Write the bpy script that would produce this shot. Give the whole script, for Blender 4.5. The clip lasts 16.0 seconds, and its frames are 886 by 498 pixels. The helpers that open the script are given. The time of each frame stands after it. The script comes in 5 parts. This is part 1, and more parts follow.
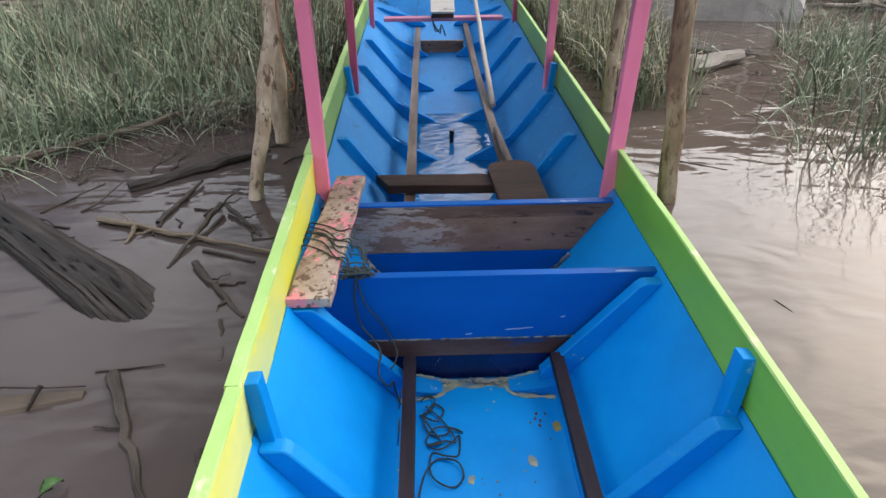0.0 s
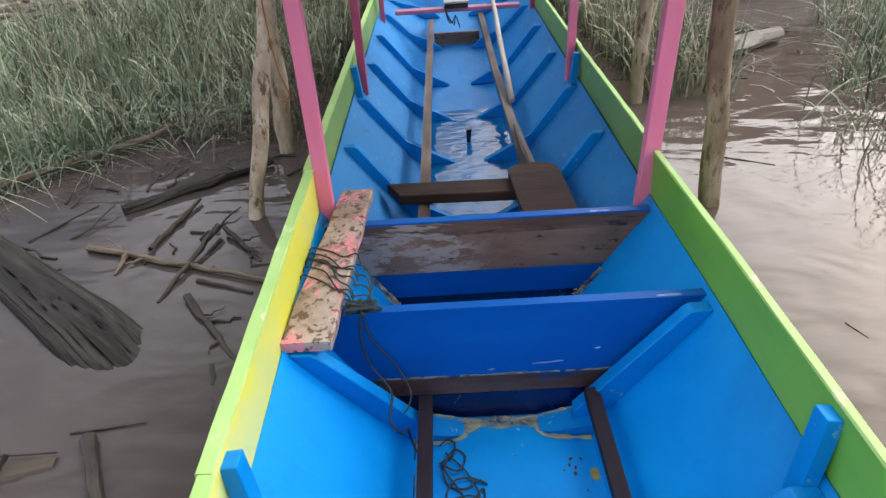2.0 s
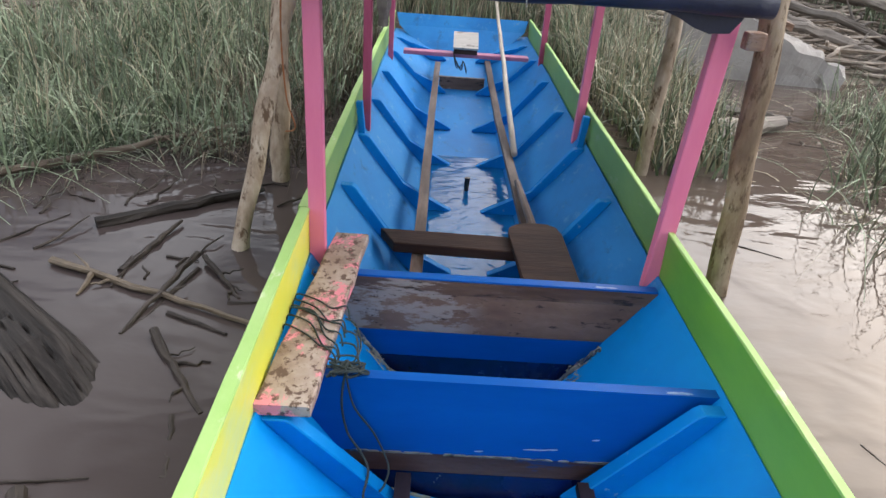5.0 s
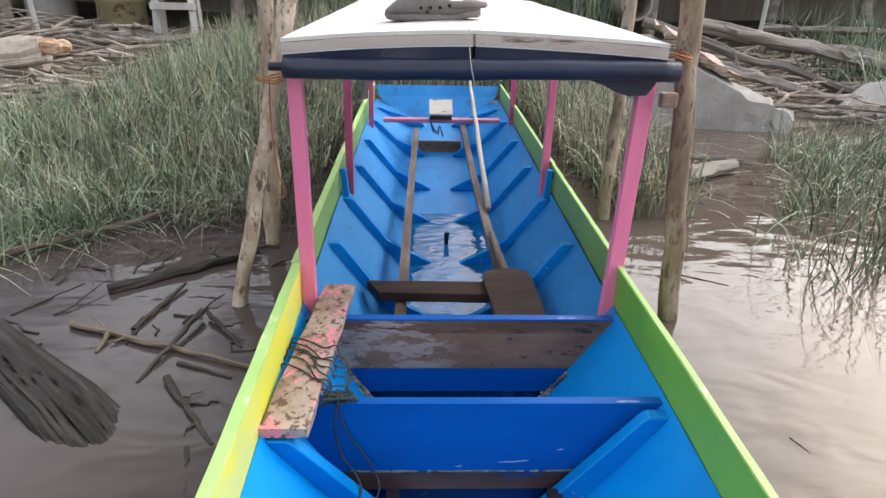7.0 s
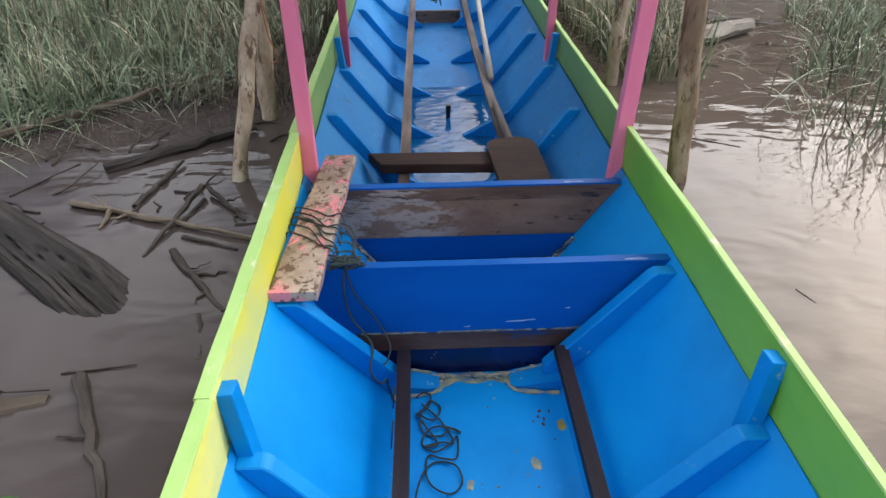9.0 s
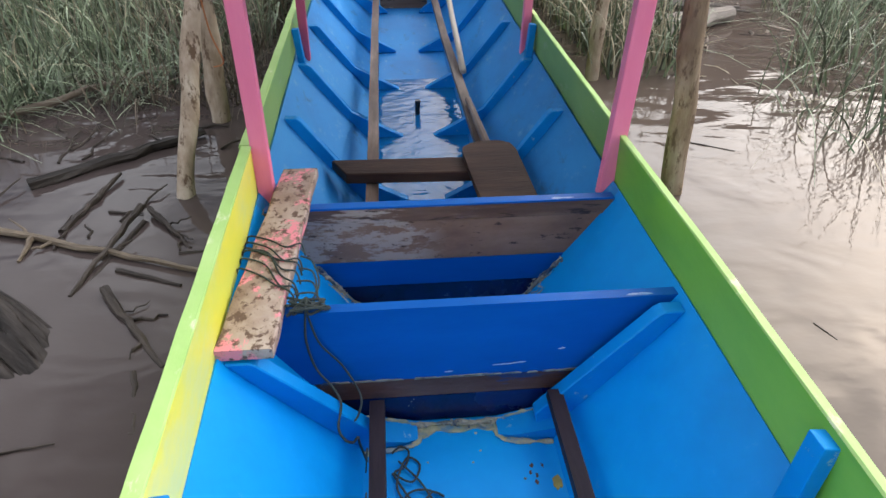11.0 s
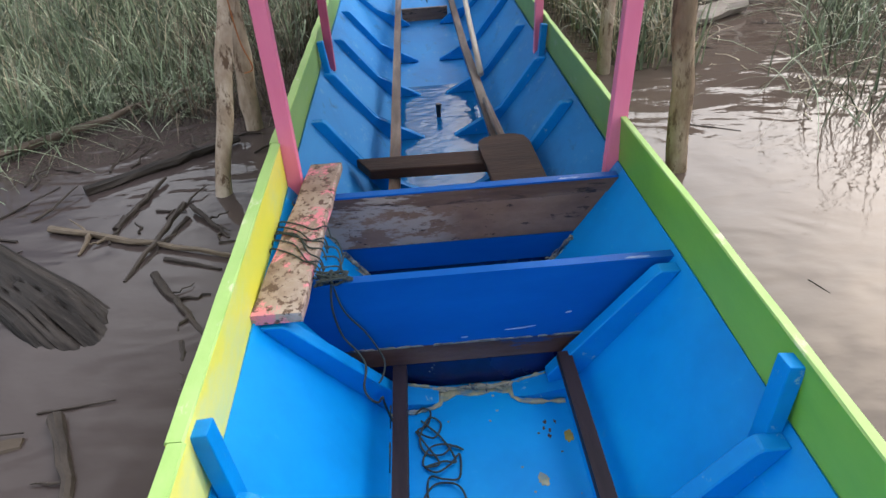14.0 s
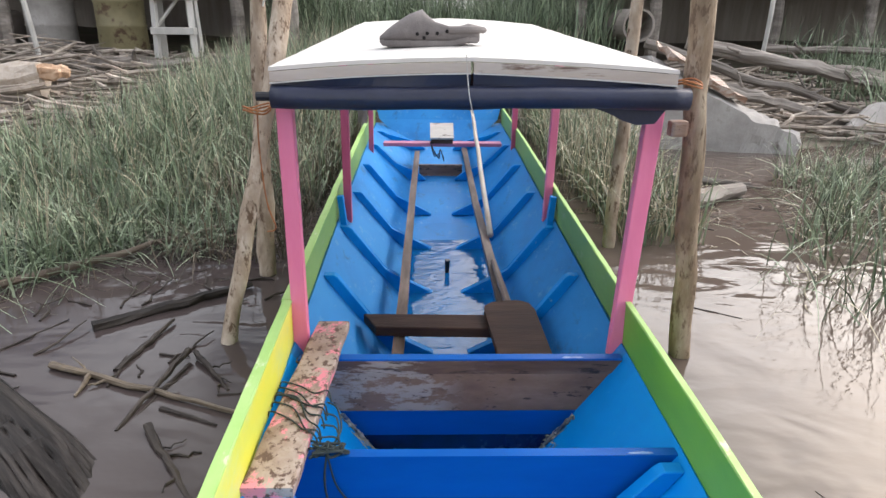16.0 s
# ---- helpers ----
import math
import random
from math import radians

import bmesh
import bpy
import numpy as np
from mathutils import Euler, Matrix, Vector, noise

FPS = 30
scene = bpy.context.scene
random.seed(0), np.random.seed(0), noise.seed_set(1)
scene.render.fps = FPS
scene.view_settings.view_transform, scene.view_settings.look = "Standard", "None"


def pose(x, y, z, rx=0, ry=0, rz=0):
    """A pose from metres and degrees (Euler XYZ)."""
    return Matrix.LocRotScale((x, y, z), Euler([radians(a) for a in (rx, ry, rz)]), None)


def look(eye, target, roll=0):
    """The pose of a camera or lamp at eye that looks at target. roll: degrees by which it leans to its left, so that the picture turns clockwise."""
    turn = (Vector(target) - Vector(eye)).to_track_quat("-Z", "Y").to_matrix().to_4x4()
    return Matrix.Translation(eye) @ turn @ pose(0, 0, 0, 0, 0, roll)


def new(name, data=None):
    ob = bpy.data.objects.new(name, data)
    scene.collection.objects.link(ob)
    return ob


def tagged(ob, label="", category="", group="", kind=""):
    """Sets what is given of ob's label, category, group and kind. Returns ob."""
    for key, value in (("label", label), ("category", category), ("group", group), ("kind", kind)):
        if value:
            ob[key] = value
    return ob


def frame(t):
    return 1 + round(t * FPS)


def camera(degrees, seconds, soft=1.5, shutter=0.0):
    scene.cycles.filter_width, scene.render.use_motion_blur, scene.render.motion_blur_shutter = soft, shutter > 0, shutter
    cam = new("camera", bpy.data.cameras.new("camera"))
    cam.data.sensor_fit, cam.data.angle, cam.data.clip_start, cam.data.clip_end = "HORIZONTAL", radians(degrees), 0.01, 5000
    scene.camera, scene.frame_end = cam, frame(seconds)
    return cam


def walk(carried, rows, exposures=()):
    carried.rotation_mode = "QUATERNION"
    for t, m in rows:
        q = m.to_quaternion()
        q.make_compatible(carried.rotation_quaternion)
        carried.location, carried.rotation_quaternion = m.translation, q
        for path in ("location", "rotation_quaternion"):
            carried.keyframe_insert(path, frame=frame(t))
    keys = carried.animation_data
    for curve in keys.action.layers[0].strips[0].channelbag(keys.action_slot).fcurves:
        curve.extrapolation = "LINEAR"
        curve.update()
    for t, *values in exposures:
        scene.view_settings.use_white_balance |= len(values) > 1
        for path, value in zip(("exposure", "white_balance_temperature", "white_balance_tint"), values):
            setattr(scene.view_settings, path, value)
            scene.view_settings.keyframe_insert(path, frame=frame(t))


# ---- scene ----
cam = camera(70.2, 16.0)
PATH = [
    (0, (-0.125, 0.176, 1.137), (-0.087, 1.911, 0.144), -0.7),
    (0.5, (-0.117, 0.175, 1.117), (-0.056, 1.856, 0.035), -1.3),
    (1, (-0.093, 0.197, 1.116), (-0.138, 1.881, 0.037), -5.7),
    (1.5, (-0.026, 0.315, 1.116), (-0.177, 1.991, 0.036), -8.8),
    (2, (-0.092, 0.405, 1.112), (-0.135, 2.126, 0.094), -4.0),
    (2.5, (-0.14, 0.495, 1.083), (-0.17, 2.178, 0.002), -0.3),
    (3, (-0.087, 0.728, 1.097), (0.133, 2.497, 0.19), 1.6),
    (3.5, (-0.133, 0.828, 1.084), (0.011, 2.586, 0.141), 2.4),
    (5.8, (-0.168, 0.366, 1.13), (-0.149, 2.149, 0.223), 3.7),
    (6, (-0.127, 0.343, 1.133), (-0.139, 2.121, 0.216), 2.5),
    (6.5, (-0.101, 0.311, 1.132), (-0.087, 2.052, 0.146), 0.3),
    (7, (-0.114, 0.3, 1.174), (-0.056, 2.155, 0.43), 1.0),
    (7.5, (-0.096, 0.289, 1.183), (-0.077, 2.167, 0.495), -0.4),
    (8, (-0.108, 0.307, 1.164), (-0.085, 2.129, 0.34), -0.7),
    (8.5, (-0.117, 0.306, 1.103), (-0.093, 2.004, 0.045), -1.5),
    (9, (-0.119, 0.308, 1.099), (-0.074, 2.002, 0.036), -0.8),
    (9.2, (-0.119, 0.31, 1.098), (-0.053, 1.991, 0.017), -0.1),
    (11.3, (-0.131, 0.624, 1.085), (0.036, 2.277, -0.028), -0.6),
    (11.5, (-0.129, 0.658, 1.075), (0.032, 2.317, -0.03), -2.7),
    (12, (-0.063, 0.676, 1.057), (-0.014, 2.302, -0.106), -7.3),
    (12.5, (-0.064, 0.678, 1.064), (0.021, 2.322, -0.072), -7.2),
    (13, (-0.029, 0.609, 1.065), (0.084, 2.277, -0.033), -7.5),
    (13.5, (-0.014, 0.525, 1.092), (0.099, 2.231, 0.055), -7.2),
    (14, (-0.081, 0.39, 1.079), (-0.051, 2.08, 0.009), -4.3),
    (14.5, (-0.101, 0.381, 1.078), (-0.022, 2.044, -0.031), -3.9),
    (15, (-0.084, 0.394, 1.108), (0.05, 2.106, 0.081), -1.6),
    (15.5, (-0.086, 0.407, 1.158), (0.007, 2.215, 0.308), 0.1),
    (16, (-0.096, 0.413, 1.183), (-0.049, 2.291, 0.496), 0.6),
]
EXPOSURES = [(0.0, -0.08), (0.5, -0.15), (1.0, -0.17), (2.0, -0.04), (3.0, 0.05), (3.5, 0.07), (6.0, -0.05), (7.0, 0.10), (8.0, 0.05), (8.5, -0.12), (9.0, -0.12), (11.5, 0.02), (14.0, -0.08), (15.0, -0.06), (15.5, 0.08), (16.0, 0.17)]
SUN_TURN, SUN_HIGH, SUN_STRENGTH = 57, 36, 3.8
SKY_STRENGTH, CLOUD = 0.148, 0.5
walk(cam, [(t, look(eye, target, roll)) for t, eye, target, roll in PATH], EXPOSURES)

# ---- light ----
world = bpy.data.worlds.new("sky")
scene.world = world
world.use_nodes = True
wn, wl = world.node_tree.nodes, world.node_tree.links
wn.clear()
w_out = wn.new("ShaderNodeOutputWorld")
w_bg = wn.new("ShaderNodeBackground")
w_sky = wn.new("ShaderNodeTexSky")
w_sky.sky_type, w_sky.sun_disc = "NISHITA", False
w_sky.sun_elevation, w_sky.sun_rotation = radians(SUN_HIGH), radians(SUN_TURN)
w_sky.air_density, w_sky.dust_density, w_sky.ozone_density = 1.0, 5.0, 1.0
# broken cloud over the whole sky: it thins and thickens the light of the sky behind it
w_cloud = wn.new("ShaderNodeTexNoise")
w_cloud.inputs["Scale"].default_value, w_cloud.inputs["Detail"].default_value = 2.2, 7
w_ramp = wn.new("ShaderNodeValToRGB")
w_ramp.color_ramp.elements[0].position, w_ramp.color_ramp.elements[1].position = 0.42, 0.60
w_ramp.color_ramp.elements[0].color, w_ramp.color_ramp.elements[1].color = (0.42, 0.47, 0.55, 1), (2.2, 2.14, 2.07, 1)
w_thin = wn.new("ShaderNodeMix")
w_thin.data_type, w_thin.blend_type = "RGBA", "MULTIPLY"
w_thin.inputs["Factor"].default_value = 1.0
w_mix = wn.new("ShaderNodeMix")
w_mix.data_type = "RGBA"
w_mix.inputs["Factor"].default_value = CLOUD
w_mix.inputs["B"].default_value = (9.0, 9.1, 9.3, 1)
w_way, w_drift = wn.new("ShaderNodeTexCoord"), wn.new("ShaderNodeMapping")
w_drift.inputs["Location"].default_value = (2.3, 1.15, 0.7)
wl.new(w_way.outputs["Generated"], w_drift.inputs["Vector"])
wl.new(w_drift.outputs["Vector"], w_cloud.inputs["Vector"])
wl.new(w_cloud.outputs["Fac"], w_ramp.inputs["Fac"])
wl.new(w_sky.outputs["Color"], w_mix.inputs["A"])
wl.new(w_mix.outputs["Result"], w_thin.inputs["A"])
wl.new(w_ramp.outputs["Color"], w_thin.inputs["B"])
wl.new(w_thin.outputs["Result"], w_bg.inputs["Color"])
w_bg.inputs["Strength"].default_value = SKY_STRENGTH
wl.new(w_bg.outputs["Background"], w_out.inputs["Surface"])

sun = new("sun", bpy.data.lights.new("sun", "SUN"))
sun.data.energy, sun.data.angle, sun.data.color = SUN_STRENGTH, radians(100), (1.0, 0.98, 0.98)
sun.matrix_world = look((math.sin(radians(SUN_TURN)), math.cos(radians(SUN_TURN)), math.tan(radians(SUN_HIGH))), (0, 0, 0))

# ---- materials ----
LIB = {}


def material(name, colors, scale=8.0, rough=0.5, metal=0.0, bump=0.15, stretch=(1, 1, 1), detail=6, fine=90.0,
             spots=None, spot_scale=6.0, spot_cut=(0.56, 0.62), island=0.0, coat=0.0, spec=0.5, objrand=0.0, spots2=None, spot2_scale=4.0, spot2_cut=(0.6, 0.63),
             spot2_x=None):
    """Node material: a noise ramp over colors, fine grain, optional worn spots of another colour."""
    m = bpy.data.materials.new(name)
    m.use_nodes = True
    n, l = m.node_tree.nodes, m.node_tree.links
    b = n["Principled BSDF"]
    b.inputs["Metallic"].default_value = metal
    b.inputs["Coat Weight"].default_value = coat
    b.inputs["Specular IOR Level"].default_value = spec
    tc, mp = n.new("ShaderNodeTexCoord"), n.new("ShaderNodeMapping")
    mp.inputs["Scale"].default_value = stretch
    l.new(tc.outputs["Object"], mp.inputs["Vector"])
    big = n.new("ShaderNodeTexNoise")
    big.inputs["Scale"].default_value, big.inputs["Detail"].default_value = scale, detail
    big.inputs["Roughness"].default_value = 0.62
    l.new(mp.outputs["Vector"], big.inputs["Vector"])
    ramp = n.new("ShaderNodeValToRGB")
    e = ramp.color_ramp.elements
    while len(e) < len(colors):
        e.new(0.5)
    for i, c in enumerate(colors):
        e[i].position = 0.32 + 0.36 * i / max(1, len(colors) - 1)
        e[i].color = (*c, 1)
    l.new(big.outputs["Fac"], ramp.inputs["Fac"])
    col = ramp.outputs["Color"]
    small = n.new("ShaderNodeTexNoise")
    small.inputs["Scale"].default_value, small.inputs["Detail"].default_value = fine, 4
    l.new(mp.outputs["Vector"], small.inputs["Vector"])
    for tone, size, edges, shift in ((spots2, spot2_scale, spot2_cut, 5.0), (spots, spot_scale, spot_cut, 0.0)):
        if not tone:
            continue
        sp, off = n.new("ShaderNodeTexNoise"), n.new("ShaderNodeVectorMath")
        off.inputs[1].default_value = (shift, shift, shift)
        l.new(mp.outputs["Vector"], off.inputs[0])
        sp.inputs["Scale"].default_value, sp.inputs["Detail"].default_value = size, 7
        sp.inputs["Roughness"].default_value = 0.7
        l.new(off.outputs["Vector"], sp.inputs["Vector"])
        cut = n.new("ShaderNodeMapRange")
        cut.inputs["From Min"].default_value, cut.inputs["From Max"].default_value = edges
        l.new(sp.outputs["Fac"], cut.inputs["Value"])
        mx = n.new("ShaderNodeMix")
        mx.data_type = "RGBA"
        l.new(cut.outputs["Result"], mx.inputs["Factor"])
        if spot2_x and shift:
            # the flaking keeps to one end of the board
            sep, span, mul = n.new("ShaderNodeSeparateXYZ"), n.new("ShaderNodeMapRange"), n.new("ShaderNodeMath")
            l.new(tc.outputs["Object"], sep.inputs["Vector"])
            l.new(sep.outputs["X"], span.inputs["Value"])
            span.inputs["From Min"].default_value, span.inputs["From Max"].default_value = spot2_x
            span.inputs["To Min"].default_value, span.inputs["To Max"].default_value = 1, 0
            mul.operation = "MULTIPLY"
            l.new(cut.outputs["Result"], mul.inputs[0])
            l.new(span.outputs["Result"], mul.inputs[1])
            l.new(mul.outputs["Value"], mx.inputs["Factor"])
        l.new(col, mx.inputs["A"])
        mx.inputs["B"].default_value = (*tone, 1)
        col = mx.outputs["Result"]
    if island or objrand:
        geo = n.new("ShaderNodeNewGeometry") if island else n.new("ShaderNodeObjectInfo")
        out = geo.outputs["Random Per Island"] if island else geo.outputs["Random"]
        rng = n.new("ShaderNodeMapRange")
        amount = island or objrand
        rng.inputs["To Min"].default_value, rng.inputs["To Max"].default_value = 1 - amount, 1 + amount
        l.new(out, rng.inputs["Value"])
        hv = n.new("ShaderNodeHueSaturation")
        l.new(rng.outputs["Result"], hv.inputs["Value"])
        l.new(col, hv.inputs["Color"])
        col = hv.outputs["Color"]
    l.new(col, b.inputs["Base Color"])
    rr = n.new("ShaderNodeMapRange")
    rr.inputs["To Min"].default_value, rr.inputs["To Max"].default_value = max(0.02, rough - 0.13), min(1, rough + 0.13)
    l.new(big.outputs["Fac"], rr.inputs["Value"])
    l.new(rr.outputs["Result"], b.inputs["Roughness"])
    if bump:
        bp = n.new("ShaderNodeBump")
        bp.inputs["Strength"].default_value, bp.inputs["Distance"].default_value = bump, 0.004
        l.new(small.outputs["Fac"], bp.inputs["Height"])
        l.new(bp.outputs["Normal"], b.inputs["Normal"])
    LIB[name] = m
    return m


def water_material(name, deep, murk, rough, ripple, strength, distance, bright_side=None):
    m = bpy.data.materials.new(name)
    m.use_nodes = True
    n, l = m.node_tree.nodes, m.node_tree.links
    b = n["Principled BSDF"]
    tc, mp = n.new("ShaderNodeTexCoord"), n.new("ShaderNodeMapping")
    mp.inputs["Scale"].default_value = (0.6, 1.0, 1)
    l.new(tc.outputs["Object"], mp.inputs["Vector"])
    big, wav, fin = (n.new("ShaderNodeTexNoise") for _ in range(3))
    for t, s, d in ((big, 0.7, 5), (wav, ripple, 2), (fin, ripple * 4.5, 3)):
        t.inputs["Scale"].default_value, t.inputs["Detail"].default_value = s, d
        l.new(mp.outputs["Vector"], t.inputs["Vector"])
    wav.inputs["Distortion"].default_value = 0.8
    ramp = n.new("ShaderNodeValToRGB")
    ramp.color_ramp.elements[0].position, ramp.color_ramp.elements[1].position = 0.35, 0.65
    ramp.color_ramp.elements[0].color, ramp.color_ramp.elements[1].color = (*deep, 1), (*murk, 1)
    l.new(big.outputs["Fac"], ramp.inputs["Fac"])
    col = ramp.outputs["Color"]
    if bright_side:
        # left water painted darker for its dimmer light, right kept paler and muddy
        sep, rng, add2, mx = n.new("ShaderNodeSeparateXYZ"), n.new("ShaderNodeMapRange"), n.new("ShaderNodeMath"), n.new("ShaderNodeMix")
        l.new(tc.outputs["Object"], sep.inputs["Vector"])
        add2.operation = "ADD"
        l.new(sep.outputs["X"], add2.inputs[0])
        l.new(big.outputs["Fac"], add2.inputs[1])
        rng.inputs["From Min"].default_value, rng.inputs["From Max"].default_value = -0.6, 1.5
        l.new(add2.outputs["Value"], rng.inputs["Value"])
        mx.data_type = "RGBA"
        l.new(rng.outputs["Result"], mx.inputs["Factor"])
        l.new(col, mx.inputs["A"])
        mx.inputs["B"].default_value = (*bright_side, 1)
        col = mx.outputs["Result"]
    l.new(col, b.inputs["Base Color"])
    b.inputs["Roughness"].default_value, b.inputs["IOR"].default_value = rough, 1.33
    add = n.new("ShaderNodeMath")
    add.operation = "MULTIPLY_ADD"
    add.inputs[1].default_value = 0.12
    l.new(fin.outputs["Fac"], add.inputs[0])
    l.new(wav.outputs["Fac"], add.inputs[2])
    bp = n.new("ShaderNodeBump")
    bp.inputs["Strength"].default_value, bp.inputs["Distance"].default_value = strength, distance
    l.new(add.outputs["Value"], bp.inputs["Height"])
    l.new(bp.outputs["Normal"], b.inputs["Normal"])
    LIB[name] = m
    return m


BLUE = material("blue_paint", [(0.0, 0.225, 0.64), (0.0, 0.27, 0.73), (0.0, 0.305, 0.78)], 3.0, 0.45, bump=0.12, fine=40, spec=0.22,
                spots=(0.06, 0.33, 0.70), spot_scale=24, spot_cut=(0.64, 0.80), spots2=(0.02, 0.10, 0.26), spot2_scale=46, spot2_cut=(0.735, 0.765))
# scuffed forward paint; its duller tone also holds haze under the canopy
FORE_BLUE = material("weathered_hazed_blue_paint", [(0.012, 0.165, 0.46), (0.02, 0.215, 0.56), (0.03, 0.25, 0.60)], 3.5, 0.5, bump=0.15, fine=40, spec=0.25,
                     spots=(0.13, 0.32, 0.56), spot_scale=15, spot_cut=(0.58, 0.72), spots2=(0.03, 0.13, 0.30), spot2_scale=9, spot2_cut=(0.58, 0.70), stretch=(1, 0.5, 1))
BLUE_RIB = material("blue_rib_paint", [(0.0, 0.20, 0.58), (0.0, 0.255, 0.70)], 6.0, 0.46, spec=0.22, bump=0.2, fine=60,
                    spots=(0.26, 0.44, 0.58), spot_scale=26, spot_cut=(0.635, 0.69))
NAVY = material("deep_blue_paint", [(0.0, 0.075, 0.35), (0.0, 0.110, 0.46)], 4.0, 0.42, spec=0.3, bump=0.15, fine=50,
                spots=(0.14, 0.30, 0.58), spot_scale=17, spot_cut=(0.70, 0.74), stretch=(0.4, 1, 1.4))
LOW_NAVY = material("near_black_navy_panel", [(0.002, 0.006, 0.03), (0.003, 0.014, 0.10)], 5.0, 0.25, bump=0.2,
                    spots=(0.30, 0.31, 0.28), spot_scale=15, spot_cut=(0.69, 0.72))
GREEN = material("green_paint", [(0.13, 0.36, 0.035), (0.19, 0.47, 0.05), (0.25, 0.54, 0.07)], 3.0, 0.42, bump=0.12, fine=45,
                 stretch=(1, 0.4, 1))
FORE_GREEN = material("dusty_green_paint", [(0.15, 0.29, 0.065), (0.205, 0.365, 0.09), (0.25, 0.41, 0.12)], 4.0, 0.5, bump=0.15, fine=45,
                      stretch=(1, 0.4, 1), spots=(0.30, 0.38, 0.20), spot_scale=12, spot_cut=(0.60, 0.72))
LIME = material("pale_lime_edge", [(0.31, 0.54, 0.13), (0.41, 0.61, 0.21)], 9.0, 0.5, spots=(0.60, 0.68, 0.40), spot_scale=20, spot_cut=(0.6, 0.68), stretch=(1, 0.5, 1))
YELLOW = material("yellow_paint", [(0.58, 0.70, 0.12), (0.74, 0.73, 0.07), (0.78, 0.76, 0.18)], 2.2, 0.42, bump=0.12, fine=45,
                  spots=(0.60, 0.70, 0.28), spot_scale=3.0, spot_cut=(0.52, 0.66), stretch=(1, 0.6, 1))
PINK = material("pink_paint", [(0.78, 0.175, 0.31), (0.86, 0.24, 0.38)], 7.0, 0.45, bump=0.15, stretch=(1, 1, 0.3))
DARK_PINK = material("dark_red_pink_paint", [(0.38, 0.055, 0.12), (0.55, 0.11, 0.22)], 6.0, 0.5, bump=0.2, stretch=(1, 1, 0.3))
MAUVE = material("faded_mauve_paint", [(0.36, 0.12, 0.22), (0.50, 0.20, 0.32)], 6.0, 0.55, bump=0.2, stretch=(0.4, 1, 1), spots=(0.20, 0.12, 0.12), spot_scale=14, spot_cut=(0.62, 0.68))
BROWN = material("wet_brown_wood", [(0.022, 0.012, 0.010), (0.044, 0.025, 0.020), (0.078, 0.047, 0.036)], 5.0, 0.55, spec=0.12, bump=0.4,
                 stretch=(0.35, 2, 2.5), fine=55)
WORN = material("worn_brown_board", [(0.165, 0.090, 0.058), (0.25, 0.148, 0.100), (0.32, 0.208, 0.150)], 6.0, 0.5, bump=0.5,
                stretch=(0.55, 1.5, 1.5), fine=50, spots=(0.055, 0.030, 0.022), spot_scale=34, spot_cut=(0.59, 0.64),
                spots2=(0.40, 0.32, 0.275), spot2_scale=17, spot2_cut=(0.46, 0.52), spot2_x=(-0.08, 0.02))
WORN_DARK = material("worn_dark_plank", [(0.075, 0.040, 0.028), (0.14, 0.080, 0.055), (0.21, 0.135, 0.098)], 8.0, 0.45, bump=0.5,
                     stretch=(0.3, 1.5, 2.0), fine=50, spots=(0.035, 0.020, 0.016), spot_scale=22, spot_cut=(0.57, 0.62),
                     spots2=(0.38, 0.31, 0.27), spot2_scale=9, spot2_cut=(0.53, 0.57), spot2_x=(-0.10, 0.12))
RAILWOOD = material("grey_brown_rail_wood", [(0.068, 0.045, 0.035), (0.13, 0.092, 0.074), (0.26, 0.20, 0.17)], 7.0, 0.5, spec=0.2, bump=0.4,
                    stretch=(2, 0.25, 2), fine=50)
DARKRAIL = material("dark_rail_wood", [(0.014, 0.011, 0.018), (0.036, 0.026, 0.034)], 7.0, 0.5, spec=0.15, bump=0.3, stretch=(2, 0.3, 2))
PLANK = material("peeling_plank_paint", [(0.22, 0.145, 0.115), (0.36, 0.27, 0.225), (0.47, 0.385, 0.34)], 12.0, 0.62, bump=0.6,
                 stretch=(1, 0.75, 1), fine=45, spots=(0.115, 0.066, 0.050), spot_scale=40, spot_cut=(0.525, 0.575),
                 spots2=(0.74, 0.25, 0.31), spot2_scale=11, spot2_cut=(0.545, 0.57))
ROPE = material("dark_green_cord", [(0.012, 0.020, 0.024), (0.034, 0.050, 0.052)], 60, 0.7, bump=0.6, fine=300)
ORANGE = material("orange_cord", [(0.30, 0.10, 0.03), (0.42, 0.17, 0.06)], 60, 0.7, bump=0.5, fine=300)
PALEPOLE = material("peeled_pale_pole", [(0.36, 0.29, 0.23), (0.52, 0.46, 0.40)], 8.0, 0.5, bump=0.3, stretch=(3, 0.4, 3),
                    spots=(0.14, 0.09, 0.06), spot_scale=9, spot_cut=(0.64, 0.70))
POST = material("barked_round_pole", [(0.20, 0.145, 0.10), (0.36, 0.28, 0.21), (0.54, 0.46, 0.37)], 9.0, 0.7, bump=0.8, stretch=(1.5, 1.5, 0.6),
                spots=(0.12, 0.078, 0.050), spot_scale=16, spot_cut=(0.55, 0.61), fine=60, objrand=0.15, spec=0.2)
BROWNPOST = material("mottled_brown_pole", [(0.135, 0.092, 0.060), (0.24, 0.175, 0.118), (0.42, 0.34, 0.25)], 8.0, 0.7, bump=0.8, stretch=(1.5, 1.5, 0.5),
                     spots=(0.13, 0.088, 0.058), spot_scale=24, spot_cut=(0.53, 0.60), fine=60, spec=0.2)
DRIFT = material("grey_driftwood", [(0.105, 0.090, 0.078), (0.20, 0.175, 0.155), (0.33, 0.295, 0.265)], 9.0, 0.8, bump=1.0, fine=40,
                 stretch=(0.12, 1, 1), objrand=0.3, spec=0.2)
